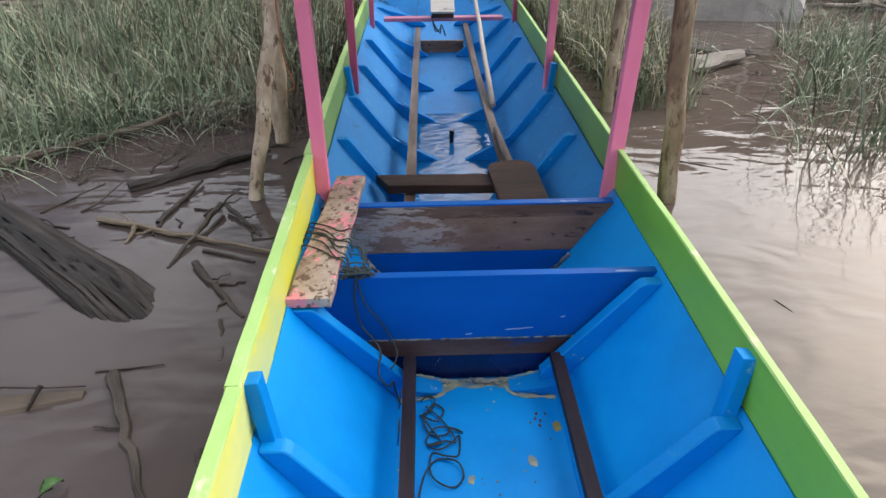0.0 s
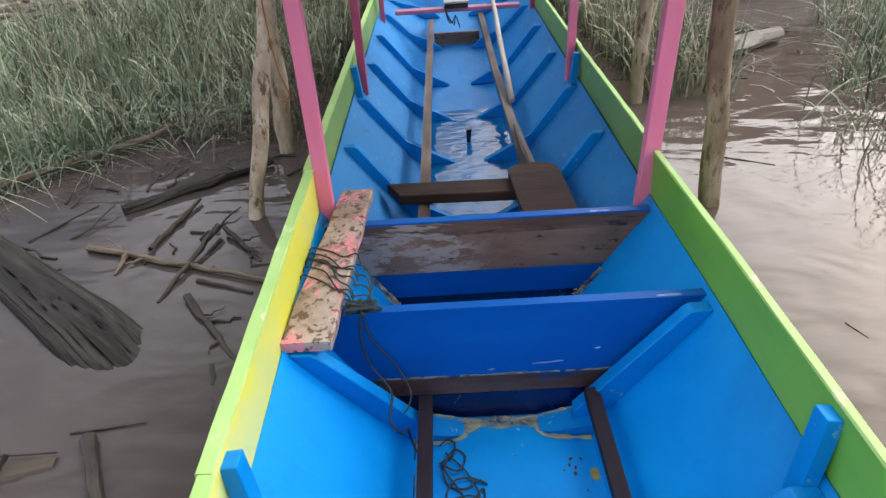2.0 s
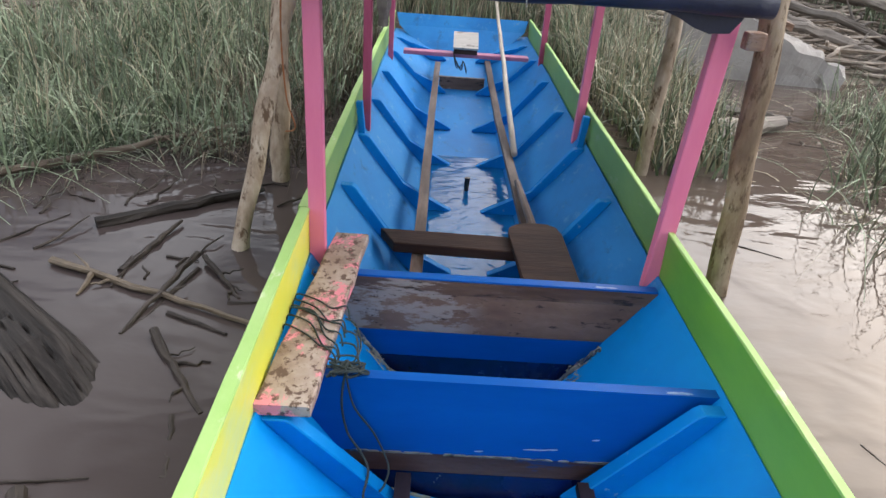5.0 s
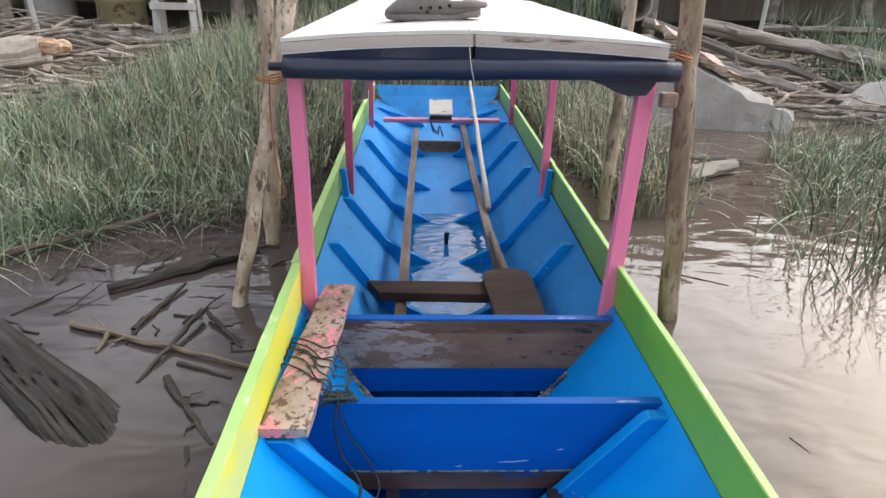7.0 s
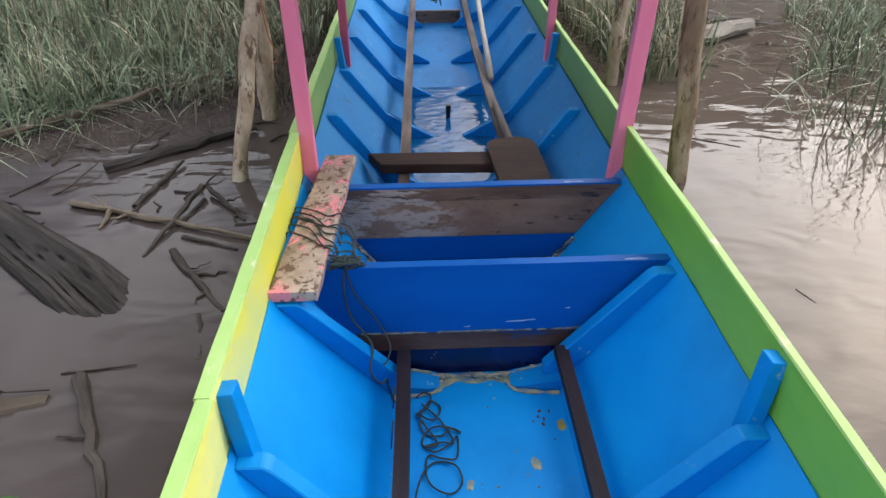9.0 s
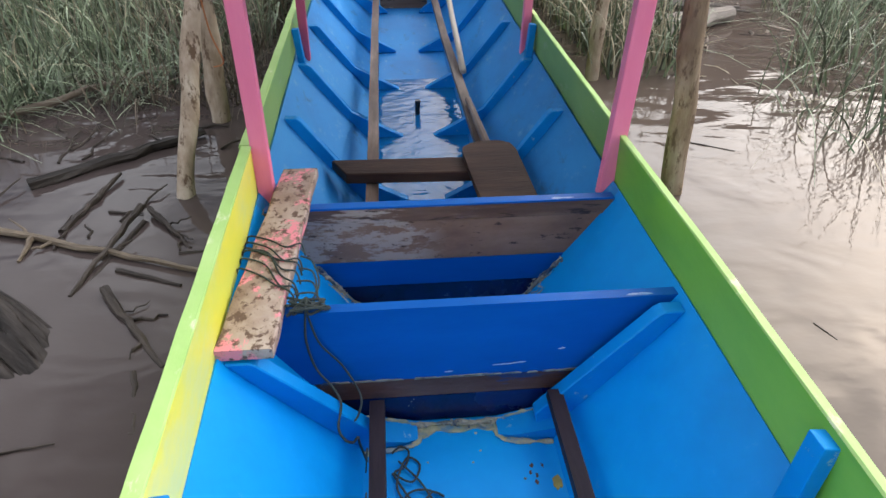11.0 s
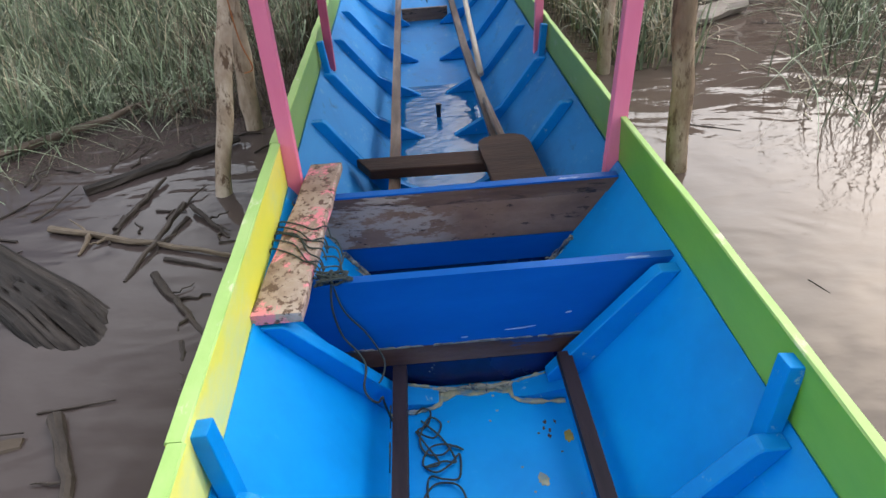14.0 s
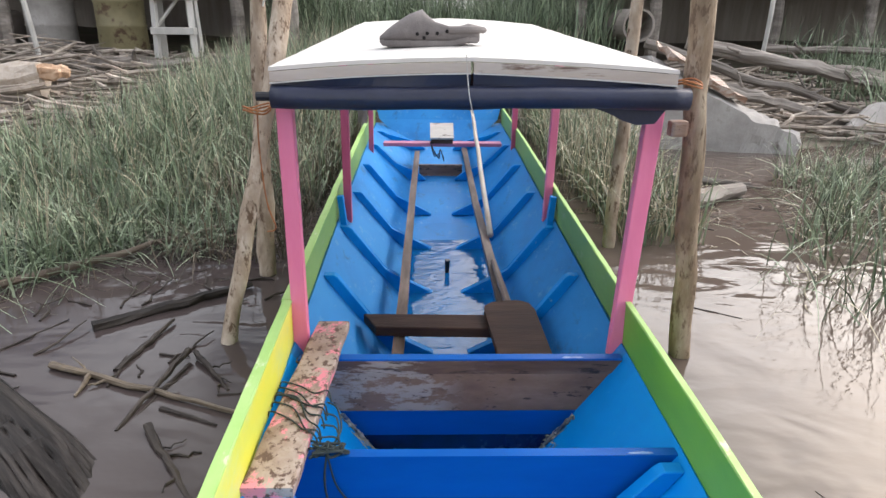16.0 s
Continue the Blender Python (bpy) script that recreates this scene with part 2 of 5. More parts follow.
WETLOG = material("soaked_trunk_wood", [(0.005, 0.004, 0.0035), (0.020, 0.016, 0.014), (0.066, 0.055, 0.049)], 20.0, 0.5, bump=0.9, fine=90, stretch=(0.06, 1, 1), detail=9, spec=0.2)
SUNK = material("sunken_ochre_wood", [(0.060, 0.047, 0.037), (0.135, 0.106, 0.082)], 9.0, 0.5, bump=0.8, fine=40, stretch=(0.2, 1, 1), spec=0.2)
LEAFLITTER = material("yellow_dead_leaf", [(0.22, 0.17, 0.04), (0.36, 0.29, 0.08)], 30.0, 0.7, bump=0.3)
SMEAR = material("olive_resin_smear", [(0.05, 0.18, 0.34), (0.26, 0.28, 0.20), (0.42, 0.40, 0.29)], 22.0, 0.6, bump=0.5)
TWIG = material("wet_twig_bark", [(0.022, 0.018, 0.016), (0.072, 0.058, 0.049)], 20.0, 0.55, bump=0.8, objrand=0.35, stretch=(0.3, 1, 1), spec=0.2)
TWIG_PALE = material("pale_bamboo_stick", [(0.10, 0.075, 0.05), (0.19, 0.145, 0.10)], 12.0, 0.55, bump=0.4)
FRESHWOOD = material("fresh_split_wood", [(0.40, 0.23, 0.13), (0.58, 0.42, 0.30)], 12.0, 0.7, bump=0.5)
DEBRIS = material("drift_litter", [(0.13, 0.105, 0.085), (0.27, 0.225, 0.185), (0.44, 0.385, 0.33)], 6.0, 0.8, bump=0.5, island=0.55)
MUD = material("brown_mud", [(0.055, 0.042, 0.030), (0.095, 0.074, 0.052), (0.13, 0.105, 0.08)], 2.2, 0.8, bump=1.0, fine=16,
               spots=(0.05, 0.062, 0.028), spot_scale=3.5, spot_cut=(0.5, 0.62))
CANVAS = material("white_canvas", [(0.53, 0.51, 0.485), (0.61, 0.585, 0.56)], 4.0, 0.75, bump=0.25, fine=120)
FASCIA = material("bleached_fascia_board", [(0.40, 0.33, 0.28), (0.56, 0.49, 0.43)], 6.0, 0.65, bump=0.4, stretch=(0.3, 2, 2),
                  spots=(0.12, 0.065, 0.045), spot_scale=8, spot_cut=(0.57, 0.64))
TARP = material("dark_navy_tarpaulin", [(0.012, 0.015, 0.034), (0.024, 0.029, 0.062)], 5.0, 0.42, bump=0.3, fine=60)
BLACK = material("black_sheet", [(0.008, 0.008, 0.011), (0.016, 0.016, 0.021)], 6.0, 0.5, bump=0.2)
RUBBER = material("dusty_grey_rubber", [(0.115, 0.10, 0.098), (0.20, 0.178, 0.17)], 11.0, 0.75, bump=0.4, fine=200)
HOLE = material("black_hole", [(0.006, 0.005, 0.005), (0.011, 0.009, 0.009)], 9.0, 0.9, bump=0)
SOAKED = material("soaked_purple_brown_wood", [(0.060, 0.030, 0.027), (0.095, 0.050, 0.043), (0.14, 0.088, 0.075)], 6.0, 0.5, spec=0.2, bump=0.4, stretch=(0.4, 2, 2),
                  spots=(0.03, 0.06, 0.16), spot_scale=9, spot_cut=(0.6, 0.66))
RAG = material("grey_brown_rag", [(0.10, 0.08, 0.075), (0.19, 0.16, 0.15)], 12, 0.9, bump=0.6)
CHAFED = material("chafed_pale_blue", [(0.16, 0.30, 0.58), (0.34, 0.44, 0.62)], 30, 0.6, bump=0.3)
RESIN = material("ragged_resin_bead", [(0.14, 0.14, 0.12), (0.34, 0.34, 0.29)], 30.0, 0.6, bump=0.8, spots=(0.03, 0.06, 0.12), spot_scale=26, spot_cut=(0.5, 0.6))
BOXWOOD = material("pale_box_wood", [(0.38, 0.35, 0.32), (0.52, 0.49, 0.46)], 10.0, 0.6, bump=0.4, stretch=(0.4, 2, 2), spots=(0.12, 0.10, 0.09), spot_scale=11)
CONCRETE = material("grey_concrete", [(0.27, 0.25, 0.235), (0.40, 0.38, 0.36)], 5.0, 0.85, bump=0.7, fine=45, spots=(0.16, 0.14, 0.125), spot_scale=5, spot_cut=(0.58, 0.72))
# tone lifted to paint haze over the far boards and pipes
DARKWALL = material("hazed_wall_boards", [(0.22, 0.19, 0.165), (0.34, 0.30, 0.265)], 2.0, 0.8, bump=0.5, stretch=(4, 1, 0.4))
DRUMPAINT = material("faded_yellow_drum", [(0.17, 0.145, 0.075), (0.27, 0.235, 0.13)], 3.0, 0.6, bump=0.3, spots=(0.10, 0.06, 0.035), spot_scale=4)
GREYWOOD = material("weathered_white_wood", [(0.40, 0.385, 0.355), (0.55, 0.53, 0.50)], 8.0, 0.7, bump=0.4, stretch=(1, 1, 0.4))
GRASS = material("grass_blades", [(0.076, 0.110, 0.060), (0.162, 0.206, 0.130), (0.325, 0.372, 0.255)], 2.4, 0.5, bump=0, island=0.7)
DRYGRASS = material("dry_grass_blades", [(0.26, 0.225, 0.15), (0.47, 0.42, 0.31)], 2.0, 0.65, bump=0, island=0.5)
DEADREED = material("dead_reed_stalks", [(0.07, 0.055, 0.038), (0.17, 0.135, 0.095)], 3.0, 0.7, bump=0, island=0.5)
LEAF = material("green_weed_leaves", [(0.04, 0.11, 0.025), (0.085, 0.19, 0.045)], 8.0, 0.5, bump=0.2, island=0.3)
RIVER = water_material("muddy_river_water", (0.060, 0.047, 0.046), (0.082, 0.065, 0.061), 0.02, 3.6, 0.22, 0.05, (0.110, 0.084, 0.070))
BILGE = water_material("bilge_water", (0.004, 0.10, 0.30), (0.010, 0.15, 0.40), 0.02, 13.0, 0.30, 0.02)

# ---- building helpers ----
ORIGIN = {}


def thing(name, origin, label, category, group="", kind=""):
    ob = new(name)
    ob.location = origin
    ob.empty_display_size = 0.05
    ORIGIN[ob] = Vector(origin)
    return tagged(ob, label, category, group, kind)


def part(name, bm, mat, parent=None, label="", base=None, smooth=False, tip=None):
    """Links a bmesh, given in world metres, as one mesh object under parent, or at base."""
    at = ORIGIN[parent] if parent else Vector(base or (0, 0, 0))
    bmesh.ops.recalc_face_normals(bm, faces=bm.faces)
    turn = (Vector(tip) - at).to_track_quat("X", "Z") if tip else None
    bm.transform(Matrix.Translation(-at))
    if turn:
        bm.transform(turn.inverted().to_matrix().to_4x4())
    me = bpy.data.meshes.new(name)
    bm.to_mesh(me)
    bm.free()
    for p in me.polygons:
        p.use_smooth = smooth
    for k in (mat if isinstance(mat, (list, tuple)) else [mat]):
        me.materials.append(k)
    ob = new(name, me)
    if parent:
        ob.parent = parent
    else:
        ob.location = at
        if turn:
            ob.rotation_euler = turn.to_euler()
    ORIGIN[ob] = at
    return tagged(ob, label)


def loft(bm, rings, caps=True):
    rows = [[bm.verts.new(p) for p in r] for r in rings]
    k = len(rows[0])
    for a, b in zip(rows, rows[1:]):
        for i in range(k):
            j = (i + 1) % k
            bm.faces.new((a[i], a[j], b[j], b[i]))
    if caps:
        bm.faces.new(rows[0])
        bm.faces.new(rows[-1][::-1])
    return bm


def box(bm, lo, hi, bevel=0.004, m=None):
    r = bmesh.ops.create_cube(bm, size=1)
    vs = r["verts"]
    size, mid = Vector(hi) - Vector(lo), (Vector(hi) + Vector(lo)) / 2
    bmesh.ops.scale(bm, vec=size, verts=vs)
    if bevel:
        es = list({e for v in vs for e in v.link_edges})
        out = bmesh.ops.bevel(bm, geom=es, offset=min(bevel, 0.45 * min(size)), segments=2, affect="EDGES", profile=0.6)
        vs = list({v for f in out["faces"] for v in f.verts} | {v for v in vs if v.is_valid})
    bmesh.ops.translate(bm, vec=mid, verts=vs)
    if m is not None:
        bmesh.ops.transform(bm, matrix=m, verts=vs, space=Matrix())
    return bm


def beam(bm, a, b, w, h, bevel=0.004, up=(0, 0, 1)):
    """A squared timber from a to b, w across and h along up."""
    a, b = Vector(a), Vector(b)
    d = (b - a).normalized()
    s = d.cross(Vector(up)).normalized()
    u = s.cross(d)
    m = Matrix((s, d, u)).transposed().to_4x4()
    m.translation = (a + b) / 2
    length = (b - a).length
    return box(bm, (-w / 2, -length / 2, -h / 2), (w / 2, length / 2, h / 2), bevel, m)


def tube(bm, pts, radii, n=10, rough=0.0, freq=6.0, flat=1.0, seed=0.0, grooves=0.0):
    """A round, tapered limb through pts; rough and grooves make its skin uneven."""
    pts = [Vector(p) for p in pts]
    rings, side = [], None
    for i, p in enumerate(pts):
        d = (pts[min(i + 1, len(pts) - 1)] - pts[max(i - 1, 0)]).normalized()
        ref = Vector((0, 0, 1)) if abs(d.z) < 0.9 else Vector((1, 0, 0))
        s = d.cross(ref).normalized()
        u = s.cross(d)
        r = radii[i] if isinstance(radii, (list, tuple)) else radii
        ring = []
        for k in range(n):
            a = 2 * math.pi * k / n
            q = 1.0
            if rough:
                q += rough * noise.noise(Vector((math.cos(a) * 1.7, math.sin(a) * 1.7, i * freq / len(pts) + seed)))
            if grooves:
                q += grooves * noise.noise(Vector((math.cos(a) * 6, math.sin(a) * 6, i * 0.18 + seed)))
            ring.append(p + s * (math.cos(a) * r * q) + u * (math.sin(a) * r * q * flat))
        rings.append(ring)
    return loft(bm, rings)


def bend(a, b, n, wob, seed):
    rnd = random.Random(seed)
    a, b = Vector(a), Vector(b)
    out = []
    for i in range(n + 1):
        f = i / n
        o = Vector((rnd.uniform(-1, 1), rnd.uniform(-1, 1), rnd.uniform(-0.4, 0.4))) * wob * math.sin(math.pi * f)
        out.append(a.lerp(b, f) + o)
    return out


def cord(bm, pts, r=0.0035, n=6, steps=8):
    """A thin cord along a smooth curve through pts."""
    p = [Vector(q) for q in pts]
    fine = []
    for i in range(len(p) - 1):
        p0, p1, p2, p3 = p[max(i - 1, 0)], p[i], p[i + 1], p[min(i + 2, len(p) - 1)]
        for k in range(steps):
            t = k / steps
            fine.append(0.5 * (2 * p1 + (p2 - p0) * t + (2 * p0 - 5 * p1 + 4 * p2 - p3) * t * t + (3 * p1 - p0 - 3 * p2 + p3) * t ** 3))
    fine.append(p[-1])
    return tube(bm, fine, r, n)


def curve(y, ys, vs):
    return float(np.interp(y, ys, vs))


# ---- ground and water ----
WATER = 0.12


def ground_height(x, y):
    left = (x + 1.97) * -0.627 + (y - 3.15) * 0.778 - 0.62
    right = y - 6.1 - 0.25 * math.sin(x * 1.7)
    strip = min(0.34 - abs(x - 0.98 - 0.04 * (y - 3.4)), (y - 3.35))
    side = left if x < 0.75 else max(right, min(strip * 0.5, 0.2))
    h = WATER + (0.10 * side if side > 0 else max(0.35 * side, -0.6))
    h = min(h, 1.05) + 0.035 * noise.noise(Vector((x * 1.6, y * 1.6, 0.3))) * min(1.0, max(0.1, side * 3))
    hull = max(abs(x) - 0.62, y - 6.6)
    if hull < 0.25:
        h = min(h, -0.34 + max(0, hull) * 2.0)
    return h


def ground():
    xs = sorted({*np.round(np.arange(-7, 8.01, 0.16), 3), -4000, -900, -200, -60, -25, -14, -9.5, 10.5, 15, 25, 60, 200, 900, 4000})
    ys = sorted({*np.round(np.arange(-2, 13.01, 0.16), 3), -4000, -900, -200, -60, -25, -12, -6, 15, 19, 26, 60, 200, 900, 4000})
    bm = bmesh.new()
    grid = [[bm.verts.new((x, y, ground_height(x, y) if abs(x) < 12 and -3 < y < 14 else (-0.5 if y < 0 else 0.95))) for x in xs] for y in ys]
    for a, b in zip(grid, grid[1:]):
        for i in range(len(xs) - 1):
            bm.faces.new((a[i], a[i + 1], b[i + 1], b[i]))
    tagged(part("ground", bm, MUD, smooth=True), "muddy brown river bank rising out of the water", "ground", kind="structure")
    bm = bmesh.new()
    hole = [(-0.42, -1.2), (0.42, -1.2), (0.5, 2.2), (0.5, 6.2), (-0.5, 6.2), (-0.5, 2.2)]
    rim = [(-300, -300), (300, -300), (300, 2.2), (300, 60), (-300, 60), (-300, 2.2)]
    a = [bm.verts.new((x, y, WATER)) for x, y in hole]
    b = [bm.verts.new((x, y, WATER)) for x, y in rim]
    for i in range(6):
        j = (i + 1) % 6
        bm.faces.new((a[i], a[j], b[j], b[i]))
    tagged(part("water", bm, RIVER), "muddy brown river water with soft ripples", "water", kind="structure")


ground()

# ---- the boat ----
YS = [-1.2, 0.8, 1.6, 2.2, 3.6, 5.0, 6.45]
HALF = [0.40, 0.468, 0.497, 0.517, 0.553, 0.575, 0.585]
FLOOR_Y = [-1.2, 4.7, 5.3, 5.9, 6.3, 6.45]
FLOOR_Z = [-0.17, -0.17, -0.11, 0.01, 0.14, 0.22]


def half(y, s=-1):
    return curve(y, YS, HALF) + (curve(y, [-1.2, 0.8, 1.65, 2.2, 3.6], [0.034, 0.022, 0.014, 0.003, 0.0]) if s > 0 else 0.0)


def floor_z(y):
    return curve(y, FLOOR_Y, FLOOR_Z)


def strake_z(y):
    return curve(y, [-1.2, 4.0, 6.45], [0.216, 0.216, 0.253])


def rail_z(y):
    return curve(y, [-1.2, 4.0, 6.45], [0.36, 0.36, 0.40])


def chine(y):
    return curve(y, [-1.2, 0.8, 1.6, 5.0, 6.45], [0.19, 0.225, 0.235, 0.24, 0.26])


def side_x(y, z, s=-1):
    """Inside of the hull's side at height z."""
    f = (z - floor_z(y)) / (strake_z(y) - floor_z(y))
    return chine(y) + (half(y, s) - chine(y)) * (f + 0.02 * math.sin(math.pi * min(max(f, 0), 1)))


boat = thing("longboat", (0, 2.2, -0.2), "blue wooden longboat with green gunwales, pink posts and a white canopy", "boat")
stations = [-1.2 + 0.15 * i for i in range(52)]
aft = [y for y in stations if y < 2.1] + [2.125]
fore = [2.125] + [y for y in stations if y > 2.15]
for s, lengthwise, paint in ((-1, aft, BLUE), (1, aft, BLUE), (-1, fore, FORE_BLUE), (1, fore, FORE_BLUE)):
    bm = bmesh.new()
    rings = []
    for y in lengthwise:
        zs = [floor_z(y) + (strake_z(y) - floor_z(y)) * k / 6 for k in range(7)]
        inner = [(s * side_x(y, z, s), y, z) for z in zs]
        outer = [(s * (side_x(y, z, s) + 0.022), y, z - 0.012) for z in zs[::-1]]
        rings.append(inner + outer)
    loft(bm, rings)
    part("hull_side", bm, paint, boat, "clean bright blue side planking" if paint is BLUE else "scuffed, weathered blue side planking, dulled for haze under the canopy")
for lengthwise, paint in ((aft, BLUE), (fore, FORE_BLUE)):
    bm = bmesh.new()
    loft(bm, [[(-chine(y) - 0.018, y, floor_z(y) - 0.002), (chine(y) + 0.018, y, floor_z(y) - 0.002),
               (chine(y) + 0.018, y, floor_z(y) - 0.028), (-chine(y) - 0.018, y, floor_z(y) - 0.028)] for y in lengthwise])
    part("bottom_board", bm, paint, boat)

# sloping bow plate and stern plate
bm = bmesh.new()
loft(bm, [[(-x, y, z), (x, y, z), (x, y + 0.028, z - 0.006), (-x, y + 0.028, z - 0.006)] for x, y, z in
          ((0.30, 6.22, 0.10), (0.44, 6.32, 0.20), (0.555, 6.40, 0.29), (0.585, 6.46, 0.385))])
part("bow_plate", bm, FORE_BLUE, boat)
bm = bmesh.new()
loft(bm, [[(-x, -1.2, z), (x, -1.2, z), (x, -1.17, z), (-x, -1.17, z)] for x, z in ((0.2, -0.17), (0.33, 0.05), (0.42, 0.36))])
part("stern_plate", bm, BLUE, boat)

# gunwale boards: three lengths on each side, with a pale top edge
for s, face in ((-1, YELLOW), (1, GREEN)):
    wide = 0.026 if s < 0 else 0.015
    lengths = ((-1.2, 1.05, 0.0), (1.052, 2.2, 0.004)) if s < 0 else ((-1.2, 2.2, 0.003),)
    for y0, y1, off in lengths + ((2.204, 3.56, 0.009), (3.564, 6.46, 0.012)):
        n = 20
        col = face if y1 < 2.5 else FORE_GREEN
        bm = bmesh.new()
        rings = []
        for i in range(n + 1):
            y = y0 + (y1 - y0) * i / n
            w = half(y, s) + off + 0.0015 * math.sin(y * 9)
            rings.append([(s * w, y, strake_z(y) - (0.012 if s < 0 else -0.004)), (s * (w - 0.004), y, rail_z(y) - 0.004), (s * (w + wide - 0.002), y, rail_z(y) - 0.004), (s * (w + wide), y, strake_z(y) - 0.06)])
        loft(bm, rings)
        board = part("gunwale_board", bm, col, boat, "yellow-green painted gunwale board" if col is YELLOW else "dusty green gunwale board" if col is FORE_GREEN else "green painted gunwale board")
        bm = bmesh.new()
        loft(bm, [[(s * (half(y, s) + off - 0.005), y, rail_z(y) - 0.0035), (s * (half(y, s) + off - 0.003 + 0.0012 * math.sin(y * 31)), y, rail_z(y) + 0.001),
                   (s * (half(y, s) + off + wide - 0.003 + 0.001 * math.sin(y * 23)), y, rail_z(y) + 0.0015), (s * (half(y, s) + off + wide - 0.0005), y, rail_z(y) - 0.0035)]
                  for y in [y0 + (y1 - y0) * i / 24 for i in range(25)]])
        part("top_edge", bm, LIME, board, "pale lime worn top edge")


def rib(s, y, foot=0.15, top=None, thick=0.038, slant=0.0):
    zf, zt, c = floor_z(y), top or strake_z(y) - 0.014, chine(y)
    prof = [(side_x(y, zf + (zt - zf) * k / 4, s) - 0.001, zf + (zt - zf) * k / 4) for k in range(4, -1, -1)]
    if foot > 0.12:
        prof += [(c - foot, zf + 0.001), (c - foot, zf + 0.012), (c - 0.045, zf + 0.075)]
        prof += [(side_x(y, zf + 0.14, s) - 0.042, zf + 0.14)]
    else:
        prof += [(c - foot, zf + 0.001), (c - foot, zf + 0.024), (c - 0.045, zf + 0.058)]
    deep = 0.052 if foot > 0.12 else 0.056
    prof += [(side_x(y, zt - 0.012, s) - deep, zt - 0.010), (side_x(y, zt, s) - deep + 0.006, zt)]
    bm = bmesh.new()
    loft(bm, [[(s * x, y + d + slant * (zt - z) / (zt - zf), z) for x, z in prof] for d in (-thick / 2, thick / 2)])
    bmesh.ops.bevel(bm, geom=bm.edges[:], offset=0.003, segments=1, affect="EDGES")
    return part("rib", bm, BLUE_RIB, boat)


for s in (-1, 1):
    for y in (-0.35, 0.42, 1.06 if s < 0 else 1.085):
        rib(s, y, 0.05)
    rib(s, 1.525 if s < 0 else 1.612, 0.04, slant=0.075 if s < 0 else 0.012)
    # low knee on the bottom that butts against the cross board
    bm = bmesh.new()
    loft(bm, [[(s * x, 1.575 + q, floor_z(1.6)), (s * x, 1.572 + q, floor_z(1.6) + h), (s * x, 1.648, floor_z(1.6) + h + 0.006), (s * x, 1.648, floor_z(1.6))]
              for x, h, q in ((0.238, 0.040, 0.0), (0.18, 0.026, 0.004), (0.13, 0.013, 0.010), (0.10, 0.005, 0.022))])
    part("knee", bm, BLUE_RIB, boat, "low blue knee with chafed resin edges")
    bm = bmesh.new()
    zf = floor_z(1.6)
    line = [Vector((s * x, y, zf + 0.001)) for x, y in ((0.232, 1.566), (0.19, 1.568), (0.15, 1.572), (0.115, 1.580), (0.098, 1.597), (0.095, 1.62), (0.088, 1.645))]
    fine = [a.lerp(b, k / 5) for a, b in zip(line, line[1:]) for k in range(5)]
    tube(bm, fine, [0.007 + 0.006 * noise.noise(p * 40) for p in fine], 8, rough=0.6, freq=30, flat=0.45)
    crest = [Vector((s * x, 1.640, zf + h)) for x, h in ((0.234, 0.050), (0.20, 0.037), (0.165, 0.030), (0.13, 0.019), (0.105, 0.010), (0.06, 0.004), (0.0, 0.003))]
    fine = [a.lerp(b, k / 5) for a, b in zip(crest, crest[1:]) for k in range(5)]
    tube(bm, fine, [0.0035 + 0.004 * noise.noise(p * 60) for p in fine], 6, rough=0.8, freq=40)
    part("knee_resin", bm, SMEAR, boat, "pale olive resin pressed round the knee")
    for y in (2.80, 3.43, 4.10, 4.81, 5.50, 6.08):
        rib(s, y, 0.165 if y < 5 else 0.13)
    # short uprights that brace the gunwale
    for y, w in ((0.48, 0.04), (1.095 if s < 0 else 1.128, 0.04), (3.49, 0.04)):
        bm = bmesh.new()
        beam(bm, (s * (half(y, s) - 0.034), y - 0.012, 0.12), (s * (half(y, s) - 0.012), y, 0.342), 0.030, w, 0.003, up=(0, 1, 0))
        part("upright", bm, BLUE_RIB, boat, "short blue upright with a bare end")


def bulkhead(y, top, split, low_back, upper_mat, lower_mats):
    """A cross board that fills the hull's section: an upper plank and a set-back lower panel."""
    def strip(z0, z1, y0, y1, shrink=0.0):
        zs = [z0 + (z1 - z0) * k / 4 for k in range(5)]
        front = [(-(side_x(y, z) - shrink), y0, z) for z in zs] + [(side_x(y, z, 1) - shrink, y0, z) for z in zs[::-1]]
        b2 = bmesh.new()
        loft(b2, [front, [(x, y1, z) for x, _, z in front]])
        return b2
    main = part("bulkhead", strip(split, top, y - 0.014, y + 0.014), upper_mat, boat)
    z = split
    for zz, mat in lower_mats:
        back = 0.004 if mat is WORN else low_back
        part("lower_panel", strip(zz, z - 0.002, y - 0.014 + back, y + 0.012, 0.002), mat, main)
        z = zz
    return main


